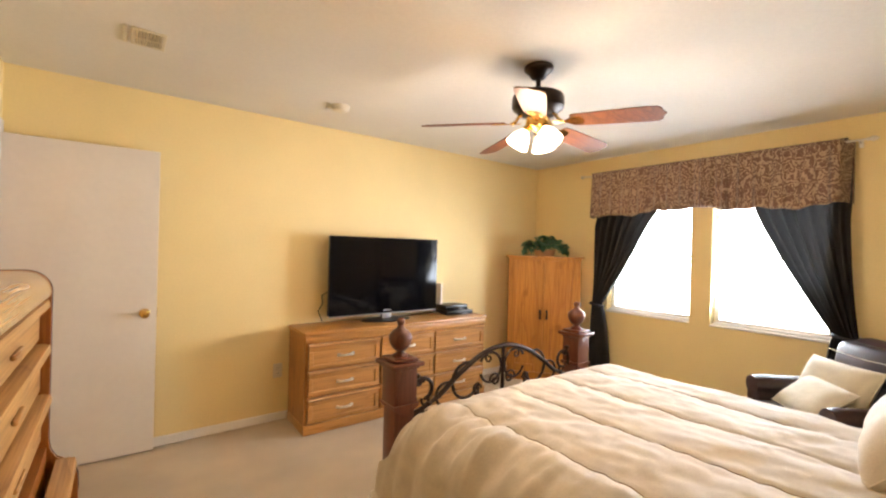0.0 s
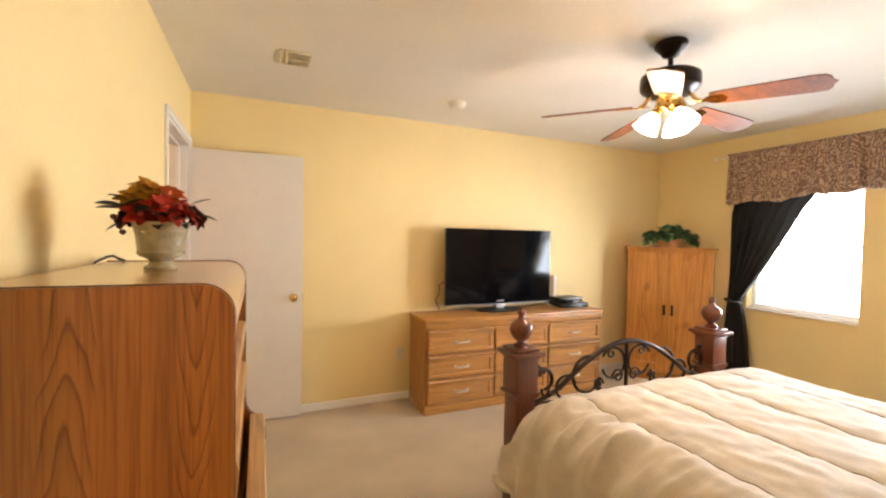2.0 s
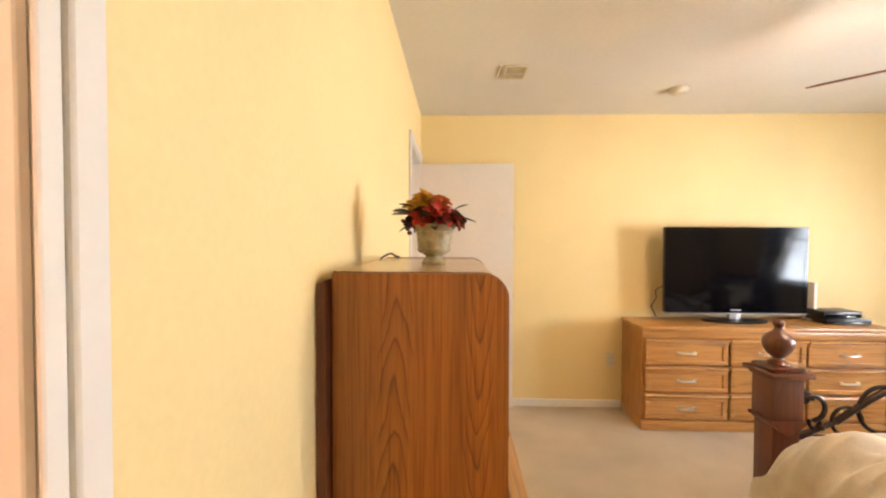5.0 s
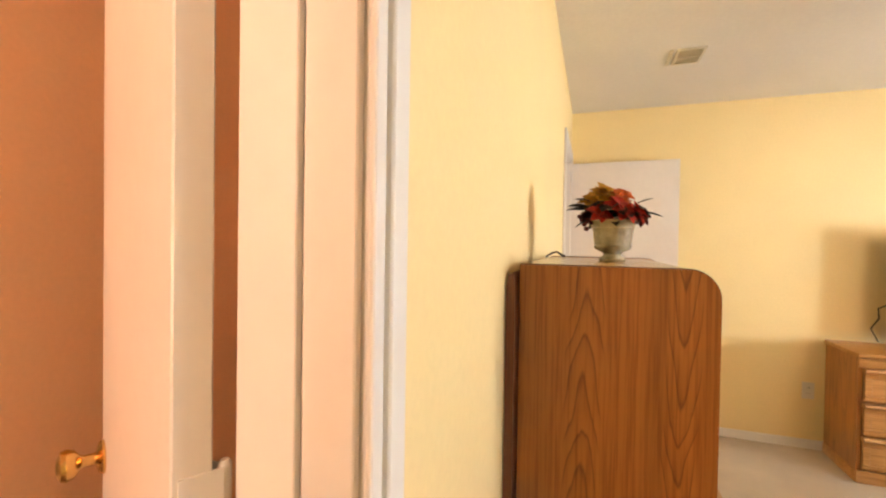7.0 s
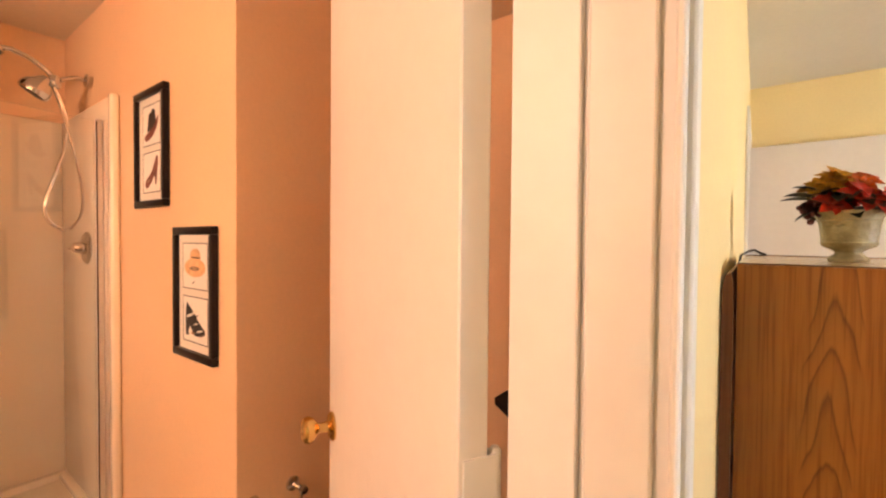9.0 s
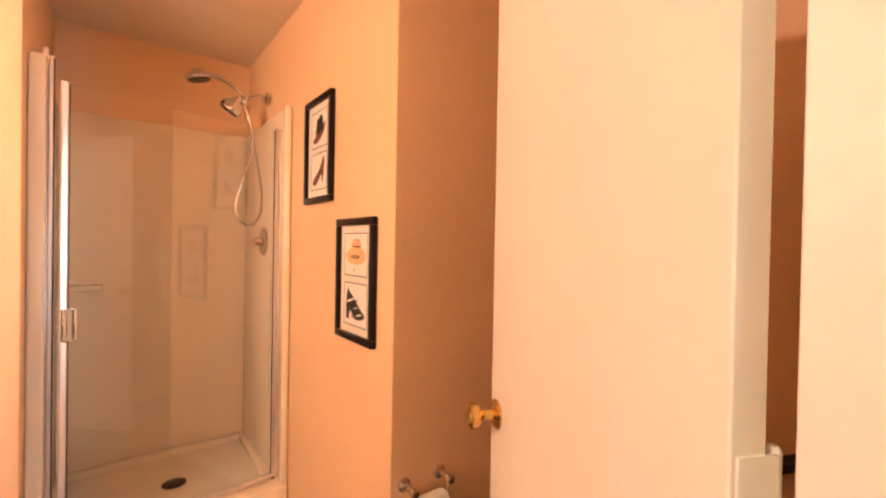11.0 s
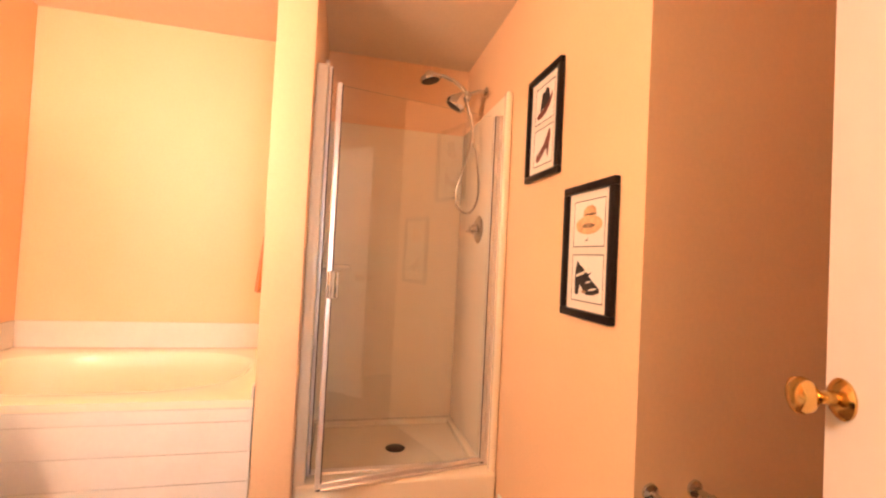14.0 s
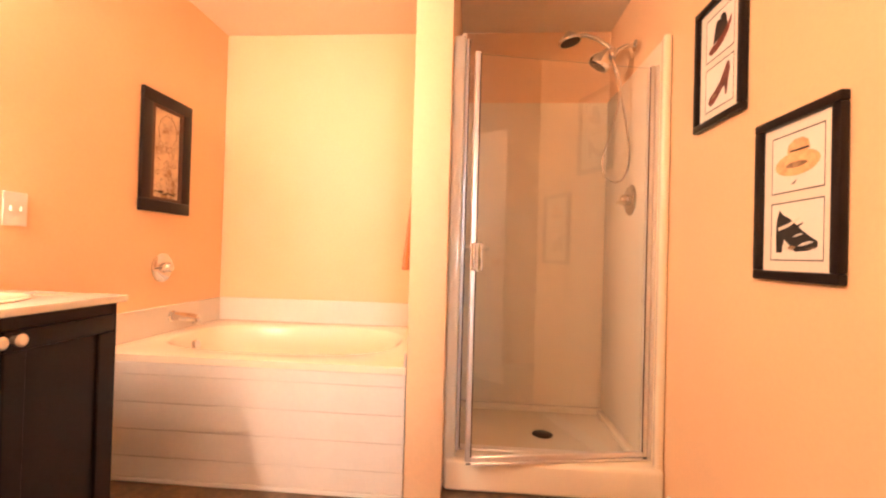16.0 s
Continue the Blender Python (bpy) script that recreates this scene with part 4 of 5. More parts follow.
pillow("flat cream embroidered cushion lying in the armchair", 0.46, 0.30, 0.11, chair_m @ pose(-0.0, 0.19, 0.555, 140, 0, -12), CREAM, 3)


# ---- curtains ----
def sheer(name, colour, open_part):
    m, nt, b = nodes_of(name)
    co = coords(nt)
    fine = noise_at(nt, co, 240, 2, (1, 1, 0.3))
    slow = noise_at(nt, co, 6, 3)
    link(nt, mix(nt, 1.0, ramp(nt, slow, [(0.3, shade(colour, 0.75)), (0.7, shade(colour, 1.2))]), ramp(nt, fine, [(0.3, (0.6,) * 3), (0.7, (1,) * 3)]), "MULTIPLY"), b.inputs["Base Color"])
    b.inputs["Roughness"].default_value = 0.8
    b.inputs["Alpha"].default_value = 1 - open_part
    bump(nt, b, fine, 0.3, 0.001)
    return m


SHEER = sheer("charcoal_sheer", (0.022, 0.019, 0.018), 0.0012)


def damask():
    m, nt, b = nodes_of("brown_damask")
    co = coords(nt)
    warp = nt.nodes.new("ShaderNodeTexNoise")
    warp.inputs["Scale"].default_value = 9
    link(nt, co, warp.inputs["Vector"])
    add = nt.nodes.new("ShaderNodeMix")
    add.data_type, add.blend_type = "RGBA", "LINEAR_LIGHT"
    add.inputs["Factor"].default_value = 0.05
    link(nt, co, add.inputs["A"])
    link(nt, warp.outputs["Color"], add.inputs["B"])
    mp = nt.nodes.new("ShaderNodeMapping")
    mp.inputs["Scale"].default_value = (1, 15.0, 11.0)
    link(nt, add.outputs["Result"], mp.inputs["Vector"])
    vo = nt.nodes.new("ShaderNodeTexVoronoi")
    vo.feature = "DISTANCE_TO_EDGE"
    vo.inputs["Scale"].default_value, vo.inputs["Randomness"].default_value = 1.0, 0.45
    link(nt, mp.outputs[0], vo.inputs["Vector"])
    fine = noise_at(nt, co, 55, 3)
    ma = nt.nodes.new("ShaderNodeMath")
    ma.operation = "MULTIPLY_ADD"
    ma.inputs[1].default_value, ma.inputs[2].default_value = 0.35, -0.17
    link(nt, fine, ma.inputs[0])
    sm = nt.nodes.new("ShaderNodeMath")
    link(nt, vo.outputs["Distance"], sm.inputs[0])
    link(nt, ma.outputs[0], sm.inputs[1])
    wv = nt.nodes.new("ShaderNodeMath")
    wv.operation = "PINGPONG"
    wv.inputs[1].default_value = 0.11
    link(nt, sm.outputs[0], wv.inputs[0])
    c = ramp(nt, wv.outputs[0], [(0.022, (0.46, 0.33, 0.22)), (0.042, (0.36, 0.24, 0.15)), (0.062, (0.15, 0.075, 0.048)), (0.10, (0.19, 0.10, 0.065))])
    link(nt, c, b.inputs["Base Color"])
    b.inputs["Roughness"].default_value = 0.7
    b.inputs["Sheen Weight"].default_value = 0.3
    bump(nt, b, fine, 0.3, 0.002)
    return m


DAMASK = damask()


def curtain(name, outer, inner_top, tie_outer, tie_inner, hem_inner, label):
    """A tied-back panel on the window wall; y runs from its outer edge to its inner one."""
    bm = bmesh.new()
    n, rows = 84, 60
    z_top, z_tie, z_bot = 2.24, 0.87, 0.03
    grid = []
    for j in range(rows + 1):
        z = z_top + (z_bot - z_top) * j / rows
        if z >= z_tie:
            s = (z_top - z) / (z_top - z_tie)
            yo = outer + (tie_outer - outer) * s ** 3
            yi = inner_top + (tie_inner - inner_top) * (0.80 * s + 0.20 * s ** 2.2)
            flare = 1 - s
        else:
            s = (z_tie - z) / (z_tie - z_bot)
            e = s ** 0.5
            yo = tie_outer + (outer + 0.10 * (outer - inner_top) - tie_outer) * e * 0.6
            yi = tie_inner + (hem_inner - tie_inner) * e
            flare = 0.55 * e
        row = []
        for i in range(n + 1):
            u = i / n
            depth = 0.022 + 0.030 * flare
            sag = 0.03 * (1 - abs(2 * u - 1)) * (1 - flare)
            fold = depth * math.sin(u * math.tau * 7 + 0.8 * math.sin(z * 3)) + 0.012 * noise.noise(Vector((u * 9, z * 2.5, outer)))
            behind = min(1.0, max(0.0, (z - 1.70) / 0.14))
            row.append(bm.verts.new((4.005 + 0.035 * behind - 0.5 * sag + fold * (0.8 - 0.4 * behind), yo + (yi - yo) * u + 0.006 * math.sin(u * 40), z)))
        grid.append(row)
    for a, b in zip(grid, grid[1:]):
        for i in range(n):
            bm.faces.new((a[i], a[i + 1], b[i + 1], b[i]))
    ob = thing(name, label, "curtain", group="pair of tied-back curtains")
    part("panel", bm, SHEER, ob)
    c, r = (tie_outer + tie_inner) / 2, abs(tie_inner - tie_outer) / 2 + 0.012
    band = [(4.005 + 0.055 * math.cos(math.tau * k / 24), c + r * math.sin(math.tau * k / 24), z_tie + 0.012 * math.sin(math.tau * k / 24)) for k in range(24)]
    part("tieback", tube(band, 0.012, 6, closed=True), SHEER, ob, "dark cord tieback")
    part("hook", tube([(4.098, tie_outer, z_tie), (4.07, tie_outer, z_tie), (4.06, tie_outer, z_tie + 0.02)], 0.004, 6), NICKEL, ob)
    return ob


curtain("curtain", 2.39, 1.57, 2.42, 2.30, 2.18, "charcoal sheer curtain tied back beside the window")
curtain("curtain", 0.40, 1.15, 0.345, 0.47, 0.56, "charcoal sheer curtain tied back behind the armchair")


def valance():
    bm = bmesh.new()
    n, rows = 260, 14
    y0, y1 = 0.395, 2.465
    grid = []
    for j in range(rows + 1):
        s = j / rows
        row = []
        for i in range(n + 1):
            u = i / n
            y = y0 + (y1 - y0) * u
            ends = min(1.0, min(u, 1 - u) / 0.03)
            lo = 1.812 - 0.018 * math.sin(u * 9) + 0.012 * math.sin(u * 31) + 0.006 * math.sin(u * 80)
            z = 2.262 + (lo - 2.262) * s
            amp = 0.016 + 0.034 * s
            soft_fold = 1 - 0.6 * abs(math.sin(u * 5.3 + 0.7))
            fold = amp * soft_fold * (math.sin(u * math.tau * 15 + math.sin(u * 21)) + 0.4 * math.sin(u * math.tau * 37))
            x = 3.935 + fold * 0.8 + (1 - ends) * 0.12
            row.append(bm.verts.new((x, y, z)))
        grid.append(row)
    for a, b in zip(grid, grid[1:]):
        for i in range(n):
            bm.faces.new((a[i], a[i + 1], b[i + 1], b[i]))
    ob = thing("valance", "brown and tan damask valance gathered on a rod", "valance")
    cloth = part("cloth", bm, DAMASK, ob)
    sol = cloth.modifiers.new("thickness", "SOLIDIFY")
    sol.thickness = 0.003
    part("lining_band", box(3.97, 3.978, 0.42, 2.44, 2.258, 2.27), BLACK, ob, "black heading tape")
    return ob


valance()


def curtain_rod():
    ob = thing("curtain_rod", "slim silver curtain rod with finials above the window", "curtain rod")
    part("rod", tube([(3.99, 0.33, 2.245), (3.99, 2.53, 2.245)], 0.008, 10), NICKEL, ob)
    for y, s in ((0.33, -1), (2.53, 1)):
        f = lathe([(0.008, 0), (0.014, 0.004), (0.009, 0.012), (0.018, 0.028), (0.016, 0.045), (0.005, 0.06), (0.001, 0.062)], 14)
        part("finial", moved(f, pose(3.99, y, 2.245, -90 * s, 0, 0)), NICKEL, ob)
        part("bracket", joined(tube([(3.99, y - s * 0.04, 2.24), (4.085, y - s * 0.04, 2.24)], 0.005, 8), box(4.085, 4.0985, y - s * 0.04 - 0.012, y - s * 0.04 + 0.012, 2.21, 2.27, 0.002, 1)), NICKEL, ob)
    return ob


curtain_rod()
BLIND = surf("white_blind_slat", (0.85, 0.85, 0.83), 0.5, vary=0.03, relief=0.0)


def blind(y0, y1):
    ob = thing("window_blind", "white horizontal slat blind in the window opening", "blind", group="window blinds")
    part("headrail", box(4.13, 4.165, y0 + 0.006, y1 - 0.006, HEAD - 0.04, HEAD - 0.004, 0.003, 1), BLIND, ob)
    slat = mesh_of("slat", moved(box(-0.022, 0.022, y0 + 0.008, y1 - 0.008, -0.001, 0.001), pose(0, 0, 0, 0, 0, 0)), BLIND, False)
    for k in range(27):
        s = new("slat", slat)
        s.parent, s.matrix_basis = ob, pose(4.147, 0, HEAD - 0.06 - 0.043 * k, 0, 4, 0)
    for y in (y0 + 0.12, y1 - 0.12):
        part("cord", tube([(4.147, y, HEAD - 0.04), (4.147, y, SILL + 0.03)], 0.0012, 4), BLIND, ob)
    part("bottom_rail", box(4.13, 4.165, y0 + 0.008, y1 - 0.008, SILL + 0.021, SILL + 0.036, 0.003, 1), BLIND, ob)
    return ob


blind(*WIN[0])
blind(*WIN[1])


# ---- ceiling fan, vent, alarm, outlets ----
BLADE = wood("fan_blade_walnut", (0.22, 0.075, 0.022), (0.09, 0.028, 0.009), axis="X", rough=0.5, coat=0.0)
SHADE = glow("lit_frosted_glass", (1.0, 0.86, 0.66), 9.0)


def ceiling_fan():
    ob = thing("ceiling_fan", "bronze ceiling fan with five walnut blades and lit glass shades", "ceiling fan", pose(FAN[0], FAN[1], H))
    part("canopy", lathe([(0.076, -0.0005), (0.080, -0.010), (0.078, -0.022), (0.066, -0.034), (0.050, -0.048), (0.040, -0.066), (0.022, -0.074)], 32), BRONZE, ob)
    part("downrod", lathe([(0.013, -0.15), (0.013, -0.06)], 14), BRONZE, ob)
    part("motor", lathe([(0.03, -0.140), (0.07, -0.145), (0.120, -0.155), (0.138, -0.167), (0.142, -0.178), (0.142, -0.225), (0.136, -0.238), (0.118, -0.250), (0.108, -0.262), (0.08, -0.272), (0.05, -0.276)], 40), BRONZE, ob)
    part("switch_housing", lathe([(0.05, -0.276), (0.062, -0.284), (0.064, -0.318), (0.056, -0.334), (0.03, -0.345), (0.018, -0.358), (0.008, -0.366), (0.002, -0.368)], 28), BRASS, ob, "brass light fitter")
    outline = [(0.19, -0.050), (0.21, -0.058), (0.40, -0.066), (0.56, -0.070), (0.605, -0.066), (0.622, -0.048), (0.628, -0.02), (0.640, 0.0), (0.628, 0.02), (0.622, 0.048), (0.605, 0.066), (0.56, 0.070), (0.40, 0.066), (0.21, 0.058), (0.19, 0.050)]
    for k in range(5):
        tilt = pose(0, 0, -0.308, 0, 0, -71 + 72 * k) @ pose(0, 0, 0, -13, 4, 0)
        blade = part("blade", moved(prism(outline, -0.003, 0.003, "Z"), tilt), BLADE, ob)
        iron = joined(prism([(0.095, -0.016), (0.16, -0.012), (0.195, -0.040), (0.245, -0.034), (0.26, 0), (0.245, 0.034), (0.195, 0.040), (0.16, 0.012), (0.095, 0.016)], -0.008, -0.0035, "Z"), tube(scroll(0.205, 0.0, 0.026, 0.024, 0, 350, 0.0), 0.004, 6))
        for v in iron.verts:
            if abs(v.co.z) > 0.009:
                v.co.y, v.co.z = v.co.z, -0.009
        part("blade_iron", moved(iron, tilt @ pose(0, 0, 0)), BRASS, blade, "brass blade bracket")
        part("bracket_arm", moved(tube([(0.085, 0, 0.045), (0.105, 0, 0.025), (0.12, 0, 0.0), (0.145, 0, -0.016)], 0.009, 8), pose(0, 0, -0.308, 0, 0, -71 + 72 * k)), BRASS, ob)
    for k in range(3):
        a = 20 + 120 * k
        m = pose(0, 0, -0.345, 0, 0, a) @ pose(0.058, 0, 0, 0, 0, 0) @ pose(0, 0, 0, 0, -30, 0)
        bell = lathe([(0.020, -0.012), (0.026, -0.02), (0.046, -0.045), (0.062, -0.075), (0.070, -0.105), (0.0785, -0.125), (0.0755, -0.125), (0.066, -0.105), (0.058, -0.075), (0.042, -0.047), (0.016, -0.02)], 28)
        part("shade", moved(bell, m @ Matrix.Diagonal((0.84, 0.84, 0.84, 1))), SHADE, ob, "glowing frosted glass bell shade")
        part("socket", moved(lathe([(0.014, 0.012), (0.022, 0.004), (0.024, -0.014), (0.016, -0.02)], 16), m), BRASS, ob)
    for dx in (-0.02, 0.02):
        part("pull_chain", tube([(dx, 0, -0.35), (dx, 0, -0.47)], 0.0016, 5), BRASS, ob)
    return ob


ceiling_fan()


def ceiling_vent():
    ob = thing("ceiling_vent", "cream louvred air vent in the ceiling", "vent", pose(0.045, 2.383, H))
    part("frame", joined(box(-0.072, 0.072, -0.103, -0.088, -0.010, -0.0005, 0.003, 1), box(-0.072, 0.072, 0.088, 0.103, -0.010, -0.0005, 0.003, 1), box(-0.072, -0.056, -0.088, 0.088, -0.010, -0.0005, 0.003, 1), box(0.056, 0.072, -0.088, 0.088, -0.010, -0.0005, 0.003, 1)), VENT, ob)
    # Flat sheet in place of a hollow duct; its dark colour holds the shade.
    part("backing", box(-0.056, 0.056, -0.088, 0.088, -0.003, -0.0005), DUCT_SHADE, ob, "dark tan sheet coloured as the duct's shade behind the louvres")
    for k in range(8):
        part("louvre", moved(box(-0.0065, 0.0065, -0.088, 0.088, -0.001, 0.001), pose(-0.049 + 0.014 * k, 0, -0.007, 0, 40, 0)), VENT, ob)
    part("divider", box(-0.056, 0.056, -0.005, 0.005, -0.014, -0.0115), VENT, ob)
    part("damper_lever", box(-0.105, -0.086, -0.10, 0.10, -0.009, -0.0005, 0.002, 1), VENT, ob)
    return ob


DUCT_SHADE = surf("duct_shade_tan", (0.25, 0.2, 0.13), 0.8, vary=0.1)
VENT = surf("almond_metal", (0.70, 0.62, 0.44), 0.5, vary=0.08, relief=0.05)
ceiling_vent()
PLASTIC = surf("ivory_plastic", (0.74, 0.68, 0.55), 0.4, vary=0.04, relief=0.03)


def smoke_alarm():
    ob = thing("smoke_alarm", "round ivory smoke alarm on the ceiling", "smoke alarm", pose(1.21, 2.70, H))
    part("base", lathe([(0.068, -0.0005), (0.069, -0.012), (0.066, -0.016)], 28), PLASTIC, ob)
    part("cover", lathe([(0.060, -0.0165), (0.058, -0.028), (0.048, -0.038), (0.02, -0.042), (0.001, -0.042)], 28), PLASTIC, ob)
    part("test_button", lathe([(0.009, -0.042), (0.008, -0.045), (0.001, -0.046)], 12, (0.02, 0, 0)), TRIM, ob)
    return ob


smoke_alarm()


def outlet(m):
    """A duplex outlet whose face looks along local -y."""
    ob = thing("wall_outlet", "ivory duplex outlet on the yellow wall", "outlet", m)
    part("cover_plate", box(-0.035, 0.035, -0.005, -0.0005, -0.057, 0.057, 0.002, 1), PLASTIC, ob)
    for z in (-0.02, 0.02):
        r = part("receptacle", box(-0.016, 0.016, -0.0075, -0.005, z - 0.014, z + 0.014, 0.001, 1), PLASTIC, ob)
        for x in (-0.006, 0.006):
            part("slot", box(x - 0.001, x + 0.001, -0.008, -0.0075, z - 0.004, z + 0.005), BLACK, r)
    return ob


outlet(pose(0.985, 3.2995, 0.40))

# ---- bathroom: shower ----
def shower_stall():
    ob = thing("shower_stall", "white moulded shower enclosure with raised threshold", "shower")
    y0, y1, xb, xf = -0.642, 0.286, -3.601, -2.745
    t, top = 0.022, 1.985
    part("back_panel", box(xb, xb + t, y0, y1, 0.10, top, 0.006), ACRYLIC, ob)
    for a, b in ((y0, y0 + t), (y1 - t, y1)):
        part("side_panel", box(xb + t, xf - 0.04, a, b, 0.10, top, 0.006), ACRYLIC, ob)
    for a, b in ((y0, y0 + 0.05), (y1 - 0.035, y1)):
        part("flange", box(xf - 0.039, xf, a, b, 0.03, top, 0.012, 3), ACRYLIC, ob)
    part("base_pan", joined(box(xb, xf - 0.15, y0, y1, 0.0, 0.067), box(xb, xb + 0.05, y0, y1, 0.055, 0.10, 0.01), box(xb + 0.05, xf - 0.15, y0, y0 + 0.05, 0.055, 0.10, 0.01), box(xb + 0.05, xf - 0.15, y1 - 0.05, y1, 0.055, 0.10, 0.01)), ACRYLIC, ob)
    part("threshold", box(xf - 0.15, xf + 0.015, y0 + 0.001, y1 - 0.001, 0.0, 0.142, 0.02, 4), ACRYLIC, ob)
    part("drain", joined(lathe([(0.052, 0.0555), (0.055, 0.0575), (0.050, 0.060), (0.001, 0.0605)], 28, (-3.215, -0.142, 0.012))), BRONZE, ob, "round dark metal drain")
    part("shelf_ledge", box(xb + t, xb + 0.10, y0 + t, y0 + 0.20, 1.05, 1.08, 0.012), ACRYLIC, ob)
    return ob


shower_stall()
GLASS = glass("clear_shower_glass", (1.0, 0.99, 0.97))
GLASS.node_tree.nodes["Principled BSDF"].inputs["IOR"].default_value = 1.56


def shower_door():
    ob = thing("shower_door", "framed clear glass shower door standing slightly ajar", "shower door")
    x = -2.835
    part("wall_jamb", joined(box(x - 0.022, x + 0.022, -0.610, -0.592, 0.143, 2.03, 0.004), box(x - 0.014, x + 0.03, -0.592, -0.575, 0.143, 2.0, 0.003, 1)), ALUMINIUM, ob, "tall polished metal strike jamb")
    part("hinge_jamb", box(x - 0.018, x + 0.018, 0.248, 0.263, 0.143, 1.88, 0.004), ALUMINIUM, ob)
    part("strike_seal", box(x + 0.0305, x + 0.034, -0.578, -0.573, 0.155, 1.99), EDGING, ob, "dark strike seal")
    part("sill", box(x - 0.02, x + 0.02, -0.595, 0.262, 0.1425, 0.154, 0.003, 1), ALUMINIUM, ob)
    leaf = new("leaf")
    leaf.parent = ob
    leaf.matrix_basis = pose(x + 0.004, 0.243, 0, 0, 0, 11)
    W = 0.805
    fr = 0.011
    part("glass_pane", box(-0.003, 0.003, -W + 0.012, -0.012, 0.18, 1.868), GLASS, leaf, "clear glass").visible_shadow = False
    part("hinge_stile", box(-fr, fr, -0.022, 0.0, 0.158, 1.878, 0.003, 1), ALUMINIUM, leaf)
    part("strike_stile", box(-fr, fr, -W, -W + 0.020, 0.158, 1.878, 0.003, 1), ALUMINIUM, leaf)
    part("bottom_rail", box(-fr, fr, -W + 0.0205, -0.0225, 0.158, 0.18, 0.003, 1), ALUMINIUM, leaf)
    part("drip_rail", box(0.004, 0.02, -W + 0.0205, -0.0225, 0.146, 0.157, 0.002, 1), ALUMINIUM, leaf)
    part("gasket", box(fr + 0.0003, fr + 0.004, -W + 0.001, -0.001, 0.150, 0.157, 0.001, 1), BLACK, leaf, "dark drip seal")
    part("gasket", box(fr + 0.0003, fr + 0.003, -W + 0.020, -W + 0.0235, 0.18, 1.868), EDGING, leaf, "dark glazing seal")
    part("gasket", box(fr + 0.0003, fr + 0.003, -0.0255, -0.022, 0.18, 1.868), EDGING, leaf, "dark glazing seal")
    part("handle", joined(box(0.012, 0.034, -W + 0.034, -W + 0.046, 0.955, 1.07, 0.003, 1), box(0.012, 0.034, -W + 0.004, -W + 0.016, 0.955, 1.07, 0.003, 1), box(0.0112, 0.014, -W + 0.002, -W + 0.048, 0.955, 1.07)), CHROME, leaf, "bright chrome pull")
    return ob


shower_door()


def shower_head():
    ob = thing("shower_fitting", "chrome twin shower head with hand spray and hose", "shower head")
    y = 0.264
    ax = -3.12
    part("escutcheon", moved(lathe([(0.03, 0), (0.03, 0.004), (0.014, 0.012)], 20), pose(ax, y, 2.115, 90, 0, 0)), CHROME, ob)
    part("arm", tube([(ax, y, 2.115), (ax, y - 0.04, 2.115), (ax, y - 0.085, 2.095), (ax, y - 0.11, 2.08)], 0.010, 10), CHROME, ob)
    part("diverter", lathe([(0.017, -0.026), (0.024, -0.016), (0.024, 0.016), (0.017, 0.026)], 16, (ax, y - 0.115, 2.075)), CHROME, ob)
    part("spray_arm", tube([(ax, y - 0.115, 2.085), (ax - 0.005, y - 0.14, 2.12), (ax - 0.01, y - 0.19, 2.155), (ax - 0.01, y - 0.25, 2.175), (ax - 0.01, y - 0.29, 2.172)], 0.011, 10), CHROME, ob)
    head = [(0.018, 0.035), (0.030, 0.022), (0.054, 0.006), (0.061, -0.008), (0.058, -0.018), (0.001, -0.015)]
    part("hand_spray", moved(lathe(head, 24), pose(ax - 0.01, y - 0.33, 2.155, 14, 0, 0)), CHROME, ob, "round chrome hand spray")
    part("spray_face", moved(lathe([(0.050, -0.019), (0.048, -0.021), (0.001, -0.021)], 24), pose(ax - 0.01, y - 0.33, 2.155, 14, 0, 0)), BRONZE, ob, "dark rubber spray face")
    part("fixed_head", moved(lathe([(r * 0.95, z * 1.7) for r, z in head], 24), pose(ax + 0.01, y - 0.175, 2.03, -32, 12, 0)), CHROME, ob)
    part("spray_face", moved(lathe([(0.046, -0.031), (0.044, -0.034), (0.001, -0.034)], 24), pose(ax + 0.01, y - 0.175, 2.03, -32, 12, 0)), BRONZE, ob, "dark rubber spray face")
    hose = [(ax, y - 0.115, 2.05), (ax, y - 0.08, 1.95), (ax, y - 0.075, 1.82), (ax + 0.01, y - 0.12, 1.65), (ax + 0.01, y - 0.155, 1.52), (ax + 0.01, y - 0.135, 1.435), (ax + 0.01, y - 0.075, 1.41), (ax + 0.005, y - 0.03, 1.47), (ax, y - 0.02, 1.58), (ax, y - 0.045, 1.75), (ax, y - 0.09, 1.95), (ax - 0.005, y - 0.13, 2.09)]
    pts = []
    for k in range(len(hose) - 1):
        p0, p1, p2, p3 = [Vector(hose[min(max(k + d, 0), len(hose) - 1)]) for d in (-1, 0, 1, 2)]
        for s in (0, 0.25, 0.5, 0.75):
            pts.append(0.5 * (2 * p1 + (p2 - p0) * s + (2 * p0 - 5 * p1 + 4 * p2 - p3) * s * s + (3 * p1 - p0 - 3 * p2 + p3) * s ** 3))
    part("hose", tube(pts, 0.0065, 8), CHROME, ob, "ribbed metal hose")
    return ob


shower_head()


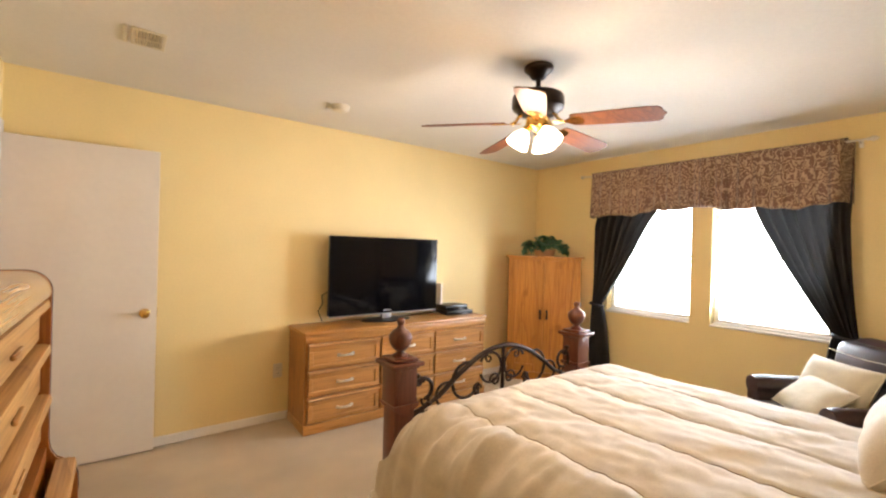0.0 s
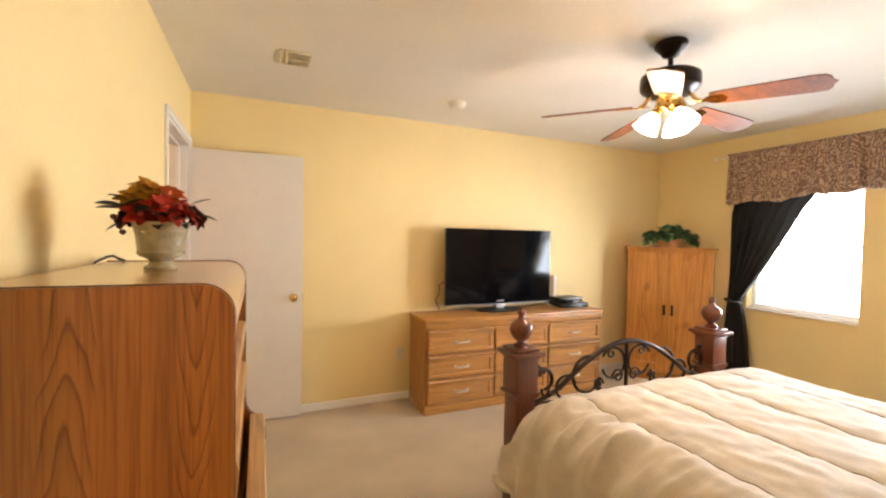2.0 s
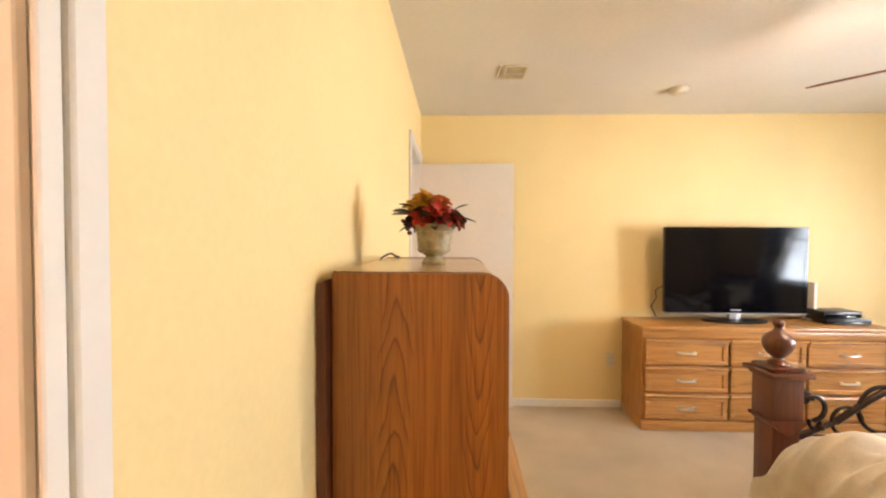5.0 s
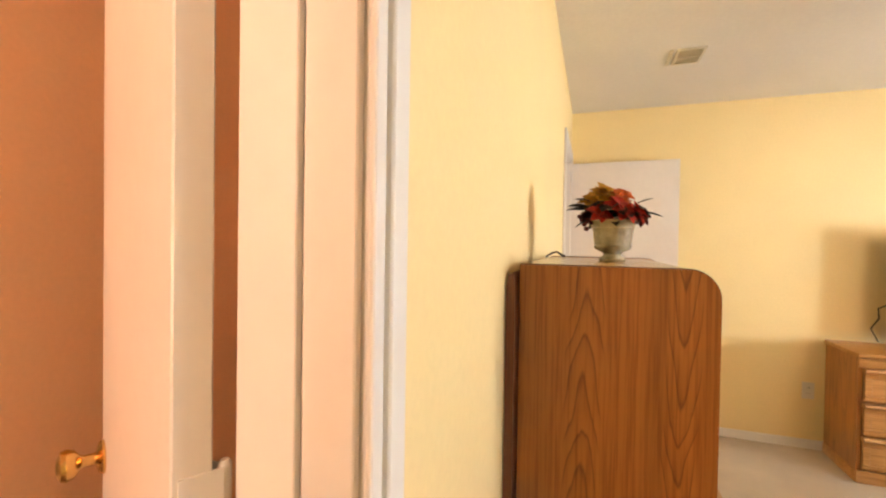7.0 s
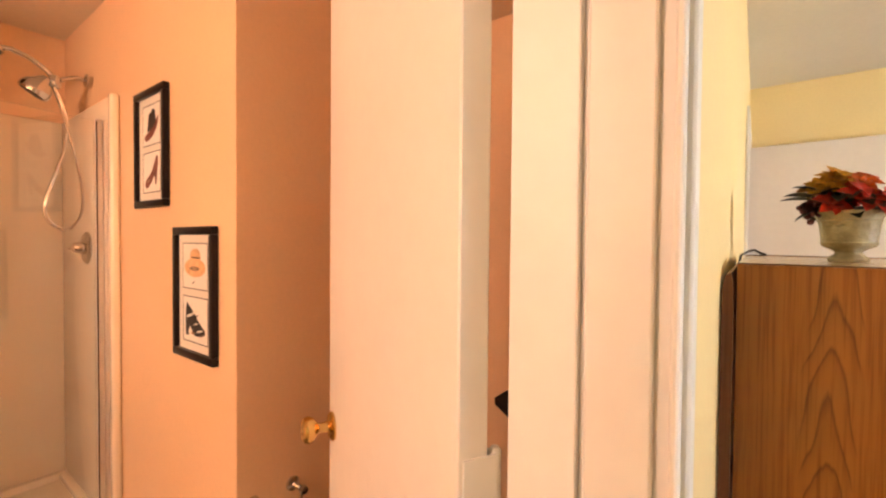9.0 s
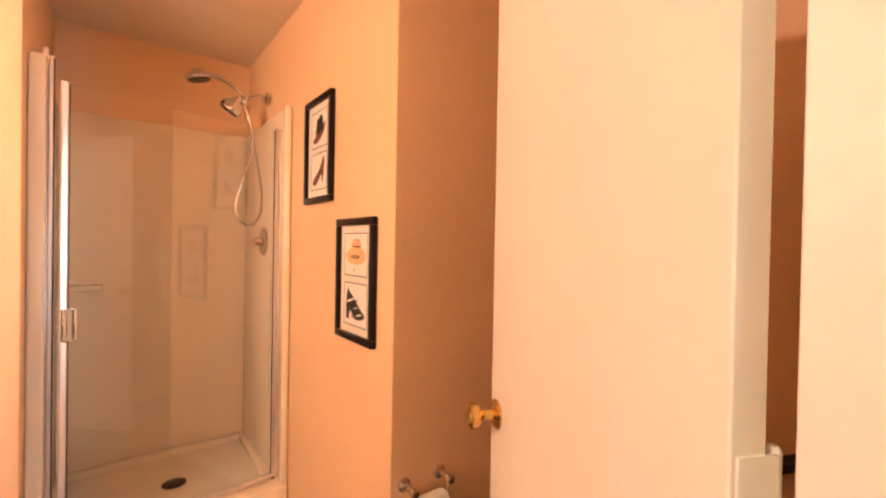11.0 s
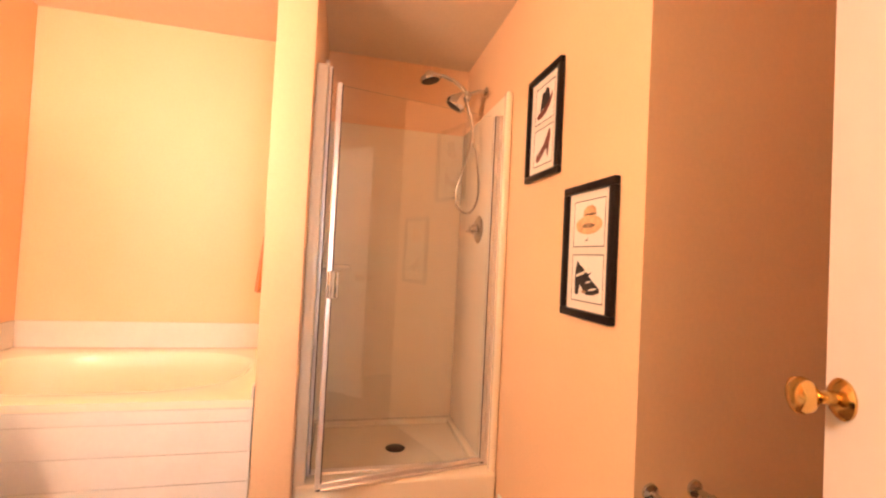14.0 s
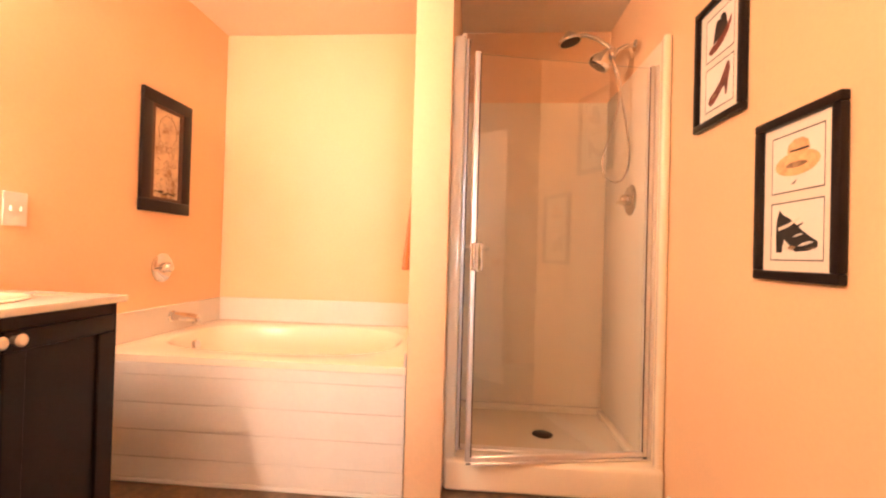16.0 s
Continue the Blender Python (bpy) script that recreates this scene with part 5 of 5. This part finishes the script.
def mixer_valve(m, label, lever=True):
    """A round plate with a lever; its face looks along local -y."""
    ob = thing("mixer_valve", label, "tap", m)
    part("plate", moved(lathe([(0.078, 0), (0.078, 0.004), (0.066, 0.012), (0.03, 0.016)], 32), pose(0, -0.0005, 0, 90, 0, 0)), CHROME, ob)
    part("hub", moved(lathe([(0.028, 0.012), (0.026, 0.045), (0.018, 0.055), (0.001, 0.057)], 20), pose(0, -0.0005, 0, 90, 0, 0)), CHROME, ob)
    part("lever", tube([(0, -0.045, 0), (-0.03, -0.05, -0.004), (-0.065, -0.052, -0.008)], 0.009, 8, taper=0.006), CHROME, ob)
    return ob


mixer_valve(pose(-3.136, 0.2635, 1.323, 0, 0, 0), "chrome shower mixer with lever on the enclosure wall")
mixer_valve(pose(-3.066, -2.2085, 0.905, 0, 0, 180), "chrome bath mixer with lever on the orange wall")


# ---- bath ----
TX0, TX1, TY0, TY1, TZ = -3.601, -2.645, -2.209, -0.801, 0.545


def bathtub():
    ob = thing("bathtub", "white acrylic bath set in a tiled deck", "bathtub")
    bm = bmesh.new()
    cx, cy, rx, ry = (TX0 + TX1) / 2 - 0.0, (TY0 + TY1) / 2, 0.36, 0.60
    n = 72
    prof = [(1.0, 0.0), (0.985, -0.006), (0.95, -0.03), (0.90, -0.12), (0.84, -0.24), (0.76, -0.33), (0.60, -0.37), (0.30, -0.378)]

    def ell(k, f):
        a = math.tau * k / n
        c, s = math.cos(a), math.sin(a)
        return (cx + f * rx * math.copysign(abs(c) ** 0.75, c), cy + f * ry * math.copysign(abs(s) ** 0.75, s))

    rings = []
    outer = []
    for k in range(n):
        x, y = ell(k, 1.0)
        dx, dy = x - cx, y - cy
        s = min(((TX1 - cx) / abs(dx)) if abs(dx) > 1e-6 else 9, ((TY1 - cy) / abs(dy)) if abs(dy) > 1e-6 else 9)
        outer.append((cx + dx * s, cy + dy * s))
    corners = [(TX1, TY1), (TX0, TY1), (TX0, TY0), (TX1, TY0)]
    for c in corners:
        k = min(range(n), key=lambda q: (outer[q][0] - c[0]) ** 2 + (outer[q][1] - c[1]) ** 2)
        outer[k] = c
    rings.append([bm.verts.new((x, y, TZ - 0.03)) for x, y in outer])
    rings.append([bm.verts.new((x, y, TZ)) for x, y in outer])
    rings.append([bm.verts.new((*ell(k, 1.03), TZ + 0.004)) for k in range(n)])
    for f, dz in prof:
        rings.append([bm.verts.new((*ell(k, f), TZ + dz)) for k in range(n)])
    for a, b in zip(rings, rings[1:]):
        for k in range(n):
            bm.faces.new((a[k], a[(k + 1) % n], b[(k + 1) % n], b[k]))
    bm.faces.new(rings[-1])
    part("tub", bm, ACRYLIC, ob)
    part("overflow", moved(lathe([(0.034, 0), (0.034, 0.005), (0.026, 0.012), (0.001, 0.013)], 24), pose(-3.14, -2.052, 0.475, -72, 0, 0)), CHROME, ob, "round chrome overflow plate")
    return ob


bathtub()
surround = structure("bath_surround", box(TX1 - 0.10, TX1 - 0.003, TY0 + 0.001, TY1 - 0.001, 0.0, TZ - 0.032), GROUT, "tiled apron of the bath deck", "bath apron")
tile_row = [(0.021, 0.107), (0.1095, 0.2245), (0.227, 0.3415), (0.344, 0.4605), (0.463, 0.511)]
for k, (z0, z1) in enumerate(tile_row):
    tl = new("tile", mesh_of("tile", box(0, 0.0045, 0, 1.403, 0, z1 - z0, 0.0012, 1), TILE))
    tl.parent = surround
    tl.matrix_basis = pose(TX1 - 0.0028 + 0.0004 * (k % 3), TY0 + 0.003, z0)
structure("trim_bath_floor", box(TX1 + 0.001, TX1 + 0.012, TY0 + 0.001, TY1 - 0.001, 0.0, 0.02, 0.004), TRIM, "white bead along the bath apron", "trim")
for nm, b in (("tile_upstand_south", (TX0 + 0.011, TX1, TY0 - 0.0005, TY0 + 0.0095, TZ + 0.002, 0.695)), ("tile_upstand_west", (TX0, TX0 + 0.010, TY0 + 0.0, TY1, TZ + 0.002, 0.695)), ("tile_upstand_north", (TX0 + 0.011, TX1, TY1 - 0.010, TY1, TZ + 0.002, 0.60))):
    structure(nm, box(*b, 0.003, 1), TILE, "white glazed upstand round the bath", "upstand")


def bath_spout():
    ob = thing("bath_spout", "chrome bath spout above the tub", "tap", pose(-3.14, -2.1985, 0.635))
    part("spout", joined(tube([(0, 0, 0), (0, 0.06, 0.0), (0, 0.12, -0.004), (0, 0.150, -0.010)], 0.024, 14, taper=0.020), box(-0.016, 0.016, 0.128, 0.158, -0.045, -0.005, 0.006)), CHROME, ob)
    part("collar", moved(lathe([(0.03, 0), (0.031, 0.005), (0.026, 0.012)], 20), pose(0, 0, 0, -90, 0, 0)), CHROME, ob)
    return ob


bath_spout()
TOWEL = surf("orange_towel", (0.60, 0.22, 0.07), 0.95, vary=0.12, scale=12, grain=250, relief=0.9, depth=0.006, sheen=0.4)


def towel():
    ob = thing("hanging_towel", "orange towel hanging from a hook on the partition", "towel")
    bm = bmesh.new()
    n, rows = 28, 22
    g = []
    for j in range(rows + 1):
        s = j / rows
        w = 0.02 + 0.11 * s ** 0.7
        g.append([bm.verts.new((-3.22 + w * (2 * i / n - 1), -0.862 - 0.036 * s - 0.016 * math.sin(i / n * math.tau * 3) * (0.3 + s), 1.53 - 0.60 * s)) for i in range(n + 1)])
    for a, b in zip(g, g[1:]):
        for i in range(n):
            bm.faces.new((a[i], a[i + 1], b[i + 1], b[i]))
    cloth = part("cloth", bm, TOWEL, ob)
    sol = cloth.modifiers.new("thickness", "SOLIDIFY")
    sol.thickness = 0.012
    part("hook", moved(lathe([(0.018, 0.0005), (0.016, 0.006), (0.007, 0.02), (0.007, 0.06), (0.011, 0.07), (0.001, 0.074)], 14), pose(-3.22, -0.8035, 1.545, 90, 0, 0)), TRIM, ob, "white hook")
    return ob


towel()

# ---- vanity ----
VX0, VX1, VF = -2.232, -0.738, -1.715


def vanity():
    ob = thing("vanity_cabinet", "espresso wood vanity cabinet with framed doors", "vanity")
    part("body", joined(box(VX0, VX0 + 0.02, -2.209, VF - 0.001, 0.001, 0.831, 0.002, 1), box(VX1 - 0.02, VX1, -2.209, VF - 0.001, 0.001, 0.831, 0.002, 1), box(VX0 + 0.02, VX1 - 0.02, -2.209, VF - 0.02, 0.09, 0.7), box(VX0 + 0.02, VX1 - 0.02, VF - 0.02, VF - 0.001, 0.775, 0.831), box(VX0 + 0.02, VX1 - 0.02, -2.209, VF - 0.07, 0.001, 0.09)), ESPRESSO, ob)
    w = 0.333
    for k in range(4):
        x0, x1 = VX0 + 0.028 + k * w, VX0 + 0.022 + (k + 1) * w
        door = part("door", moved(frame_panel(-x1, -x0, 0.12, 0.795, 0, 0.055, 0.018, 0.009), pose(0, VF + 0.0175, 0, 0, 0, 180)), ESPRESSO, ob)
        kx = x1 - 0.020 if k % 2 == 0 else x0 + 0.020
        part("knob", moved(lathe([(0.010, 0), (0.008, 0.008), (0.010, 0.014), (0.016, 0.019), (0.017, 0.024), (0.011, 0.030), (0.001, 0.031)], 20), pose(kx, VF + 0.018, 0.772, -90, 0, 0)), NICKEL, door, "brushed nickel knob")
    part("filler_panel", box(VX0 + 0.03 + 4 * w, VX1 - 0.022, VF - 0.0005, VF + 0.0175, 0.12, 0.795, 0.002, 1), ESPRESSO, ob)
    return ob


vanity()


def worktop():
    ob = thing("worktop", "cream cultured marble vanity top with moulded basin", "worktop")
    part("slab", box(VX0 - 0.012, VX1 + 0.001, -2.2085, VF + 0.03, 0.832, 0.856, 0.006), COUNTER, ob)
    part("upstand", box(VX0 - 0.010, VX1 + 0.001, -2.2085, -2.19, 0.8565, 0.945, 0.004), COUNTER, ob)
    bowl = lathe([(0.20, 0.0), (0.205, 0.004), (0.20, 0.008), (0.185, 0.004), (0.165, 0.002), (0.001, 0.0015)], 36)
    part("basin", moved(bowl, Matrix.Translation((-1.875, -1.94, 0.8565)) @ Matrix.Diagonal((1.15, 0.85, 1, 1))), ACRYLIC, ob, "white oval basin rim")
    return ob


worktop()
BULB = glow("lit_bulb", (1.0, 0.82, 0.58), 5.0)


def vanity_light():
    ob = thing("vanity_light", "chrome bar of lit globe bulbs above the vanity", "wall light")
    part("bar", box(BULBS[0][0] - 0.12, BULBS[-1][0] + 0.12, -2.2085, -2.17, 1.83, 1.91, 0.006), CHROME, ob)
    for x, y, z in BULBS:
        part("arm", tube([(x, -2.17, 1.87), (x, -2.12, 1.85), (x, y, z - 0.055)], 0.009, 8), CHROME, ob)
        b = part("bulb", lathe([(0.001, -0.045), (0.025, -0.038), (0.042, -0.018), (0.046, 0), (0.042, 0.018), (0.025, 0.038), (0.001, 0.045)], 20, (x, y, z)), BULB, ob, "glowing globe bulb")
        b.visible_shadow = False
        part("socket", lathe([(0.014, -0.065), (0.02, -0.06), (0.022, -0.04)], 14, (x, y, z)), CHROME, ob)
    return ob


vanity_light()


def switch_plate():
    ob = thing("switch_plate", "white double switch plate on the orange wall", "switch", pose(-2.322, -2.2095, 1.142))
    part("cover_plate", box(-0.042, 0.042, 0.0005, 0.006, -0.062, 0.062, 0.002, 1), TRIM, ob)
    for x in (-0.017, 0.017):
        part("switch_toggle", box(x - 0.004, x + 0.004, 0.006, 0.014, -0.008, 0.010, 0.001, 1), TRIM, ob)
    for z in (-0.028, 0.028):
        part("screw", lathe([(0.003, 0), (0.001, 0.002)], 8, (0, 0.006, z)), NICKEL, ob)
    return ob


switch_plate()

# ---- framed prints ----
FRAME = surf("black_picture_frame", (0.014, 0.009, 0.008), 0.3, vary=0.2, relief=0.06)
MAT = surf("cream_mat_board", (0.76, 0.72, 0.62), 0.8, vary=0.03, grain=150, relief=0.08)
PAPER = surf("print_paper", (0.80, 0.78, 0.70), 0.7, vary=0.03, relief=0.0)
FRAME.node_tree.nodes["Principled BSDF"].inputs["Specular IOR Level"].default_value = 0.2
INK = surf("black_ink", (0.02, 0.015, 0.014), 0.6, vary=0.3, scale=40, relief=0.0)
MAROON = surf("maroon_ink", (0.20, 0.05, 0.03), 0.6, vary=0.45, scale=40, relief=0.0)
PEACH_INK = surf("peach_ink", (0.82, 0.50, 0.25), 0.6, vary=0.2, scale=30, relief=0.0)
SEPIA = surf("sepia_ink", (0.35, 0.22, 0.12), 0.6, vary=0.5, scale=45, relief=0.0)
SLIP = surf("red_brown_slip", (0.07, 0.018, 0.010), 0.35, vary=0.2, relief=0.05)


def blotched(name, pale, dark):
    m, nt, b = nodes_of(name)
    co = coords(nt)
    n = noise_at(nt, co, 11, 5, (1, 1, 1), 0.65)
    link(nt, ramp(nt, n, [(0.36, dark), (0.47, shade(pale, 0.8)), (0.58, pale)]), b.inputs["Base Color"])
    b.inputs["Roughness"].default_value = 0.6
    return m


OLD_PAPER = blotched("sepia_paper", (0.72, 0.58, 0.40), (0.30, 0.17, 0.08))


def blob(pts, y, cx, cz, sx, sz):
    return prism([(cx + u * sx, cz + v * sz) for u, v in pts], y, y + 0.0005, "Y")


HAT = [(-0.62, -0.5), (-0.5, 0.1), (-0.38, 0.62), (-0.2, 0.8), (0.02, 0.72), (0.1, 0.95), (0.35, 0.98), (0.55, 0.8), (0.72, 0.05), (0.2, -0.35)]
HAT_BRIM = [(-1, -0.75), (-0.75, -0.55), (-0.3, -0.42), (0.25, -0.2), (0.7, 0.15), (1.0, 0.5), (1.0, 0.15), (0.75, -0.3), (0.3, -0.7), (-0.25, -0.95), (-0.75, -1.0)]
PUMP = [(-1, -0.75), (-0.8, -0.98), (-0.45, -0.92), (0.0, -0.62), (0.35, -0.3), (0.52, -0.25), (0.60, -0.78), (0.74, -0.78), (0.86, 0.0), (1.0, 0.55), (0.92, 0.95), (0.74, 0.98), (0.5, 0.62), (0.1, 0.1), (-0.4, -0.25), (-0.85, -0.45)]
BRIM = [(math.cos(math.tau * k / 20), 0.62 * math.sin(math.tau * k / 20)) for k in range(20)]
CROWN = [(-0.62, 0.3), (-0.55, 0.75), (-0.2, 1.0), (0.25, 1.0), (0.55, 0.75), (0.62, 0.3), (0.3, 0.1), (-0.3, 0.1)]
HEEL = [(-0.95, -0.95), (-0.98, -0.2), (-0.95, 0.5), (-0.8, 0.98), (-0.62, 0.75), (-0.35, 0.6), (-0.05, 0.35), (0.3, 0.0), (0.7, -0.3), (1.0, -0.5), (1.0, -0.72), (0.6, -0.88), (0.0, -0.92), (-0.3, -0.6), (-0.55, -0.35), (-0.66, -0.95)]
STRAP = [(-0.9, 0.25), (-0.4, 0.42), (0.25, 0.72), (0.22, 0.62), (-0.35, 0.26), (-0.88, 0.08)]
GLINT = [(-1, -0.4), (-0.3, 0.2), (0.5, 0.5), (1, 0.3), (0.4, -0.05), (-0.4, -0.4)]
BOW = [(-0.2, 0.25), (0.45, 0.55), (0.7, 0.75), (0.5, 0.4), (0.1, 0.2)]


def picture(m, w, h, fw, windows, label):
    """A framed print hung with its back on the plane y = 0, seen from -y; windows: list of (z0, z1, shapes)."""
    ob = thing("framed_picture", label, "picture", m)
    a, b = w / 2, h / 2
    prof = -0.022
    part("frame", joined(box(-a, a, prof, -0.0005, b - fw, b, 0.004), box(-a, a, prof, -0.0005, -b, -b + fw, 0.004), box(-a, -a + fw, prof, -0.0005, -b + fw, b - fw, 0.004), box(a - fw, a, prof, -0.0005, -b + fw, b - fw, 0.004)), FRAME, ob, "moulded black wooden frame")
    part("mat_board", box(-a + fw, a - fw, -0.008, -0.002, -b + fw, b - fw), MAT, ob)
    for x0, x1, z0, z1, shapes in windows:
        pr = part("print", box(x0, x1, -0.0086, -0.008, z0, z1), PAPER, ob)
        part("keyline", joined(box(x0, x1, -0.0092, -0.0086, z1 - 0.003, z1), box(x0, x1, -0.0092, -0.0086, z0, z0 + 0.003), box(x0, x0 + 0.0015, -0.0092, -0.0086, z0, z1), box(x1 - 0.0015, x1, -0.0092, -0.0086, z0, z1)), INK, pr)
        for k, (pts, mat, cx, cz, sx, sz) in enumerate(shapes):
            part("drawing", blob(pts, -0.0094 - 0.0006 * k, (x0 + x1) / 2 + cx, (z0 + z1) / 2 + cz, sx, sz), mat, pr, smooth=False)
    return ob


picture(pose(-2.387, 0.2865, 1.709), 0.288, 0.441, 0.026, [(-0.082, 0.082, 0.012, 0.165, [(HAT, INK, 0, 0.004, 0.062, 0.055), (HAT_BRIM, MAROON, 0, 0.0, 0.066, 0.058)]), (-0.082, 0.082, -0.165, -0.012, [(PUMP, MAROON, 0, 0, 0.062, 0.06), (GLINT, SEPIA, -0.03, -0.032, 0.02, 0.012)])], "black framed print of a hat and a shoe")
picture(pose(-2.032, 0.2865, 1.194), 0.288, 0.436, 0.026, [(-0.088, 0.088, 0.012, 0.165, [(BRIM, PEACH_INK, 0, -0.005, 0.075, 0.05), (CROWN, PEACH_INK, 0.005, 0.012, 0.06, 0.045), (BRIM, SEPIA, 0.0, -0.008, 0.036, 0.012), (BRIM, INK, 0.01, 0.028, 0.035, 0.004), (BOW, INK, -0.01, -0.062, 0.02, 0.02)]),
                                                            (-0.088, 0.088, -0.165, -0.012, [(HEEL, INK, 0.0, 0.0, 0.07, 0.058), (STRAP, MAT, 0.0, -0.002, 0.066, 0.05), (STRAP, INK, 0.012, -0.012, 0.06, 0.045), (GLINT, MAT, 0.036, -0.034, 0.026, 0.013), (GLINT, MAT, 0.012, -0.012, 0.018, 0.009), (GLINT, SEPIA, 0.052, -0.046, 0.016, 0.006), (BRIM, MAT, -0.028, -0.04, 0.011, 0.014), (BRIM, SEPIA, -0.006, -0.043, 0.012, 0.008)])], "black framed print of a sun hat and a heeled shoe")
p3 = picture(pose(-3.06, -2.2095, 1.511, 0, 0, 180), 0.36, 0.625, 0.062, [], "dark framed sepia print of scrollwork above the bath")
part("slip", joined(box(-0.118, 0.118, -0.016, -0.008, 0.2325, 0.2505, 0.002, 1), box(-0.118, 0.118, -0.016, -0.008, -0.2505, -0.2325, 0.002, 1), box(-0.118, -0.092, -0.016, -0.008, -0.2325, 0.2325, 0.002, 1), box(0.092, 0.118, -0.016, -0.008, -0.2325, 0.2325, 0.002, 1)), SLIP, p3, "reddish brown inner slip")
art = part("print", box(-0.092, 0.092, -0.0086, -0.008, -0.2325, 0.2325), OLD_PAPER, p3, "blotched sepia print")
ring = [(0.004 + 0.066 * math.cos(math.tau * k / 40) * (1 + 0.05 * math.sin(k * 1.7)), -0.0092, 0.125 + 0.085 * math.sin(math.tau * k / 40) * (1 + 0.05 * math.cos(k * 2.3))) for k in range(40)]
part("drawing", tube(ring, 0.0016, 4, closed=True), SEPIA, art)
rnd = random.Random(21)
for k in range(26):
    cx, cz = rnd.uniform(-0.06, 0.06), rnd.uniform(-0.20, 0.06)
    rr = rnd.uniform(0.010, 0.028)
    a0 = rnd.uniform(0, 360)
    part("drawing", tube(scroll(cx, cz, rr, rr * 0.4, a0, a0 + rnd.uniform(140, 330), -0.0092, 16), 0.0011, 4), INK if cz < -0.1 and k % 2 else SEPIA, art)
for k in range(10):
    w0, h0 = rnd.uniform(0.012, 0.03), rnd.uniform(0.004, 0.010)
    part("drawing", blob(BRIM, -0.0094 - 0.0006 * (k % 3), -0.07 + 0.0155 * k, -0.215 + 0.02 * rnd.random(), w0, h0), INK if k % 3 else SEPIA, art, smooth=False)


# ---- toilet nook ----
def paper_holder():
    ob = thing("toilet_roll_holder", "chrome toilet roll holder with a white roll", "toilet roll holder")
    x = -1.7845
    for y in (0.335, 0.475):
        part("post", joined(moved(lathe([(0.024, 0), (0.022, 0.006), (0.009, 0.012), (0.009, 0.05), (0.014, 0.058), (0.012, 0.07), (0.001, 0.072)], 16), pose(x, y, 0.560, 0, 90, 0))), CHROME, ob)
    part("roller", tube([(x + 0.055, 0.338, 0.560), (x + 0.055, 0.342, 0.517), (x + 0.055, 0.35, 0.497), (x + 0.055, 0.46, 0.497), (x + 0.055, 0.468, 0.517), (x + 0.055, 0.472, 0.560)], 0.005, 8), CHROME, ob)
    part("paper_roll", moved(lathe([(0.018, -0.05), (0.038, -0.05), (0.039, -0.045), (0.039, 0.045), (0.038, 0.05), (0.018, 0.05)], 32), pose(x + 0.055, 0.405, 0.494, 90, 0, 0)), PAPER, ob, "white toilet paper roll")
    return ob


paper_holder()
solid("wall_shelf", joined(prism([(-1.50, 0.66), (-1.40, 0.60), (-1.25, 0.575), (-1.10, 0.60), (-1.00, 0.66), (-1.00, 0.63), (-1.10, 0.565), (-1.25, 0.54), (-1.40, 0.565), (-1.50, 0.63)], 1.33, 1.4515, "Y")), ESPRESSO, "dark wooden curved shelf beside the toilet", "shelf")
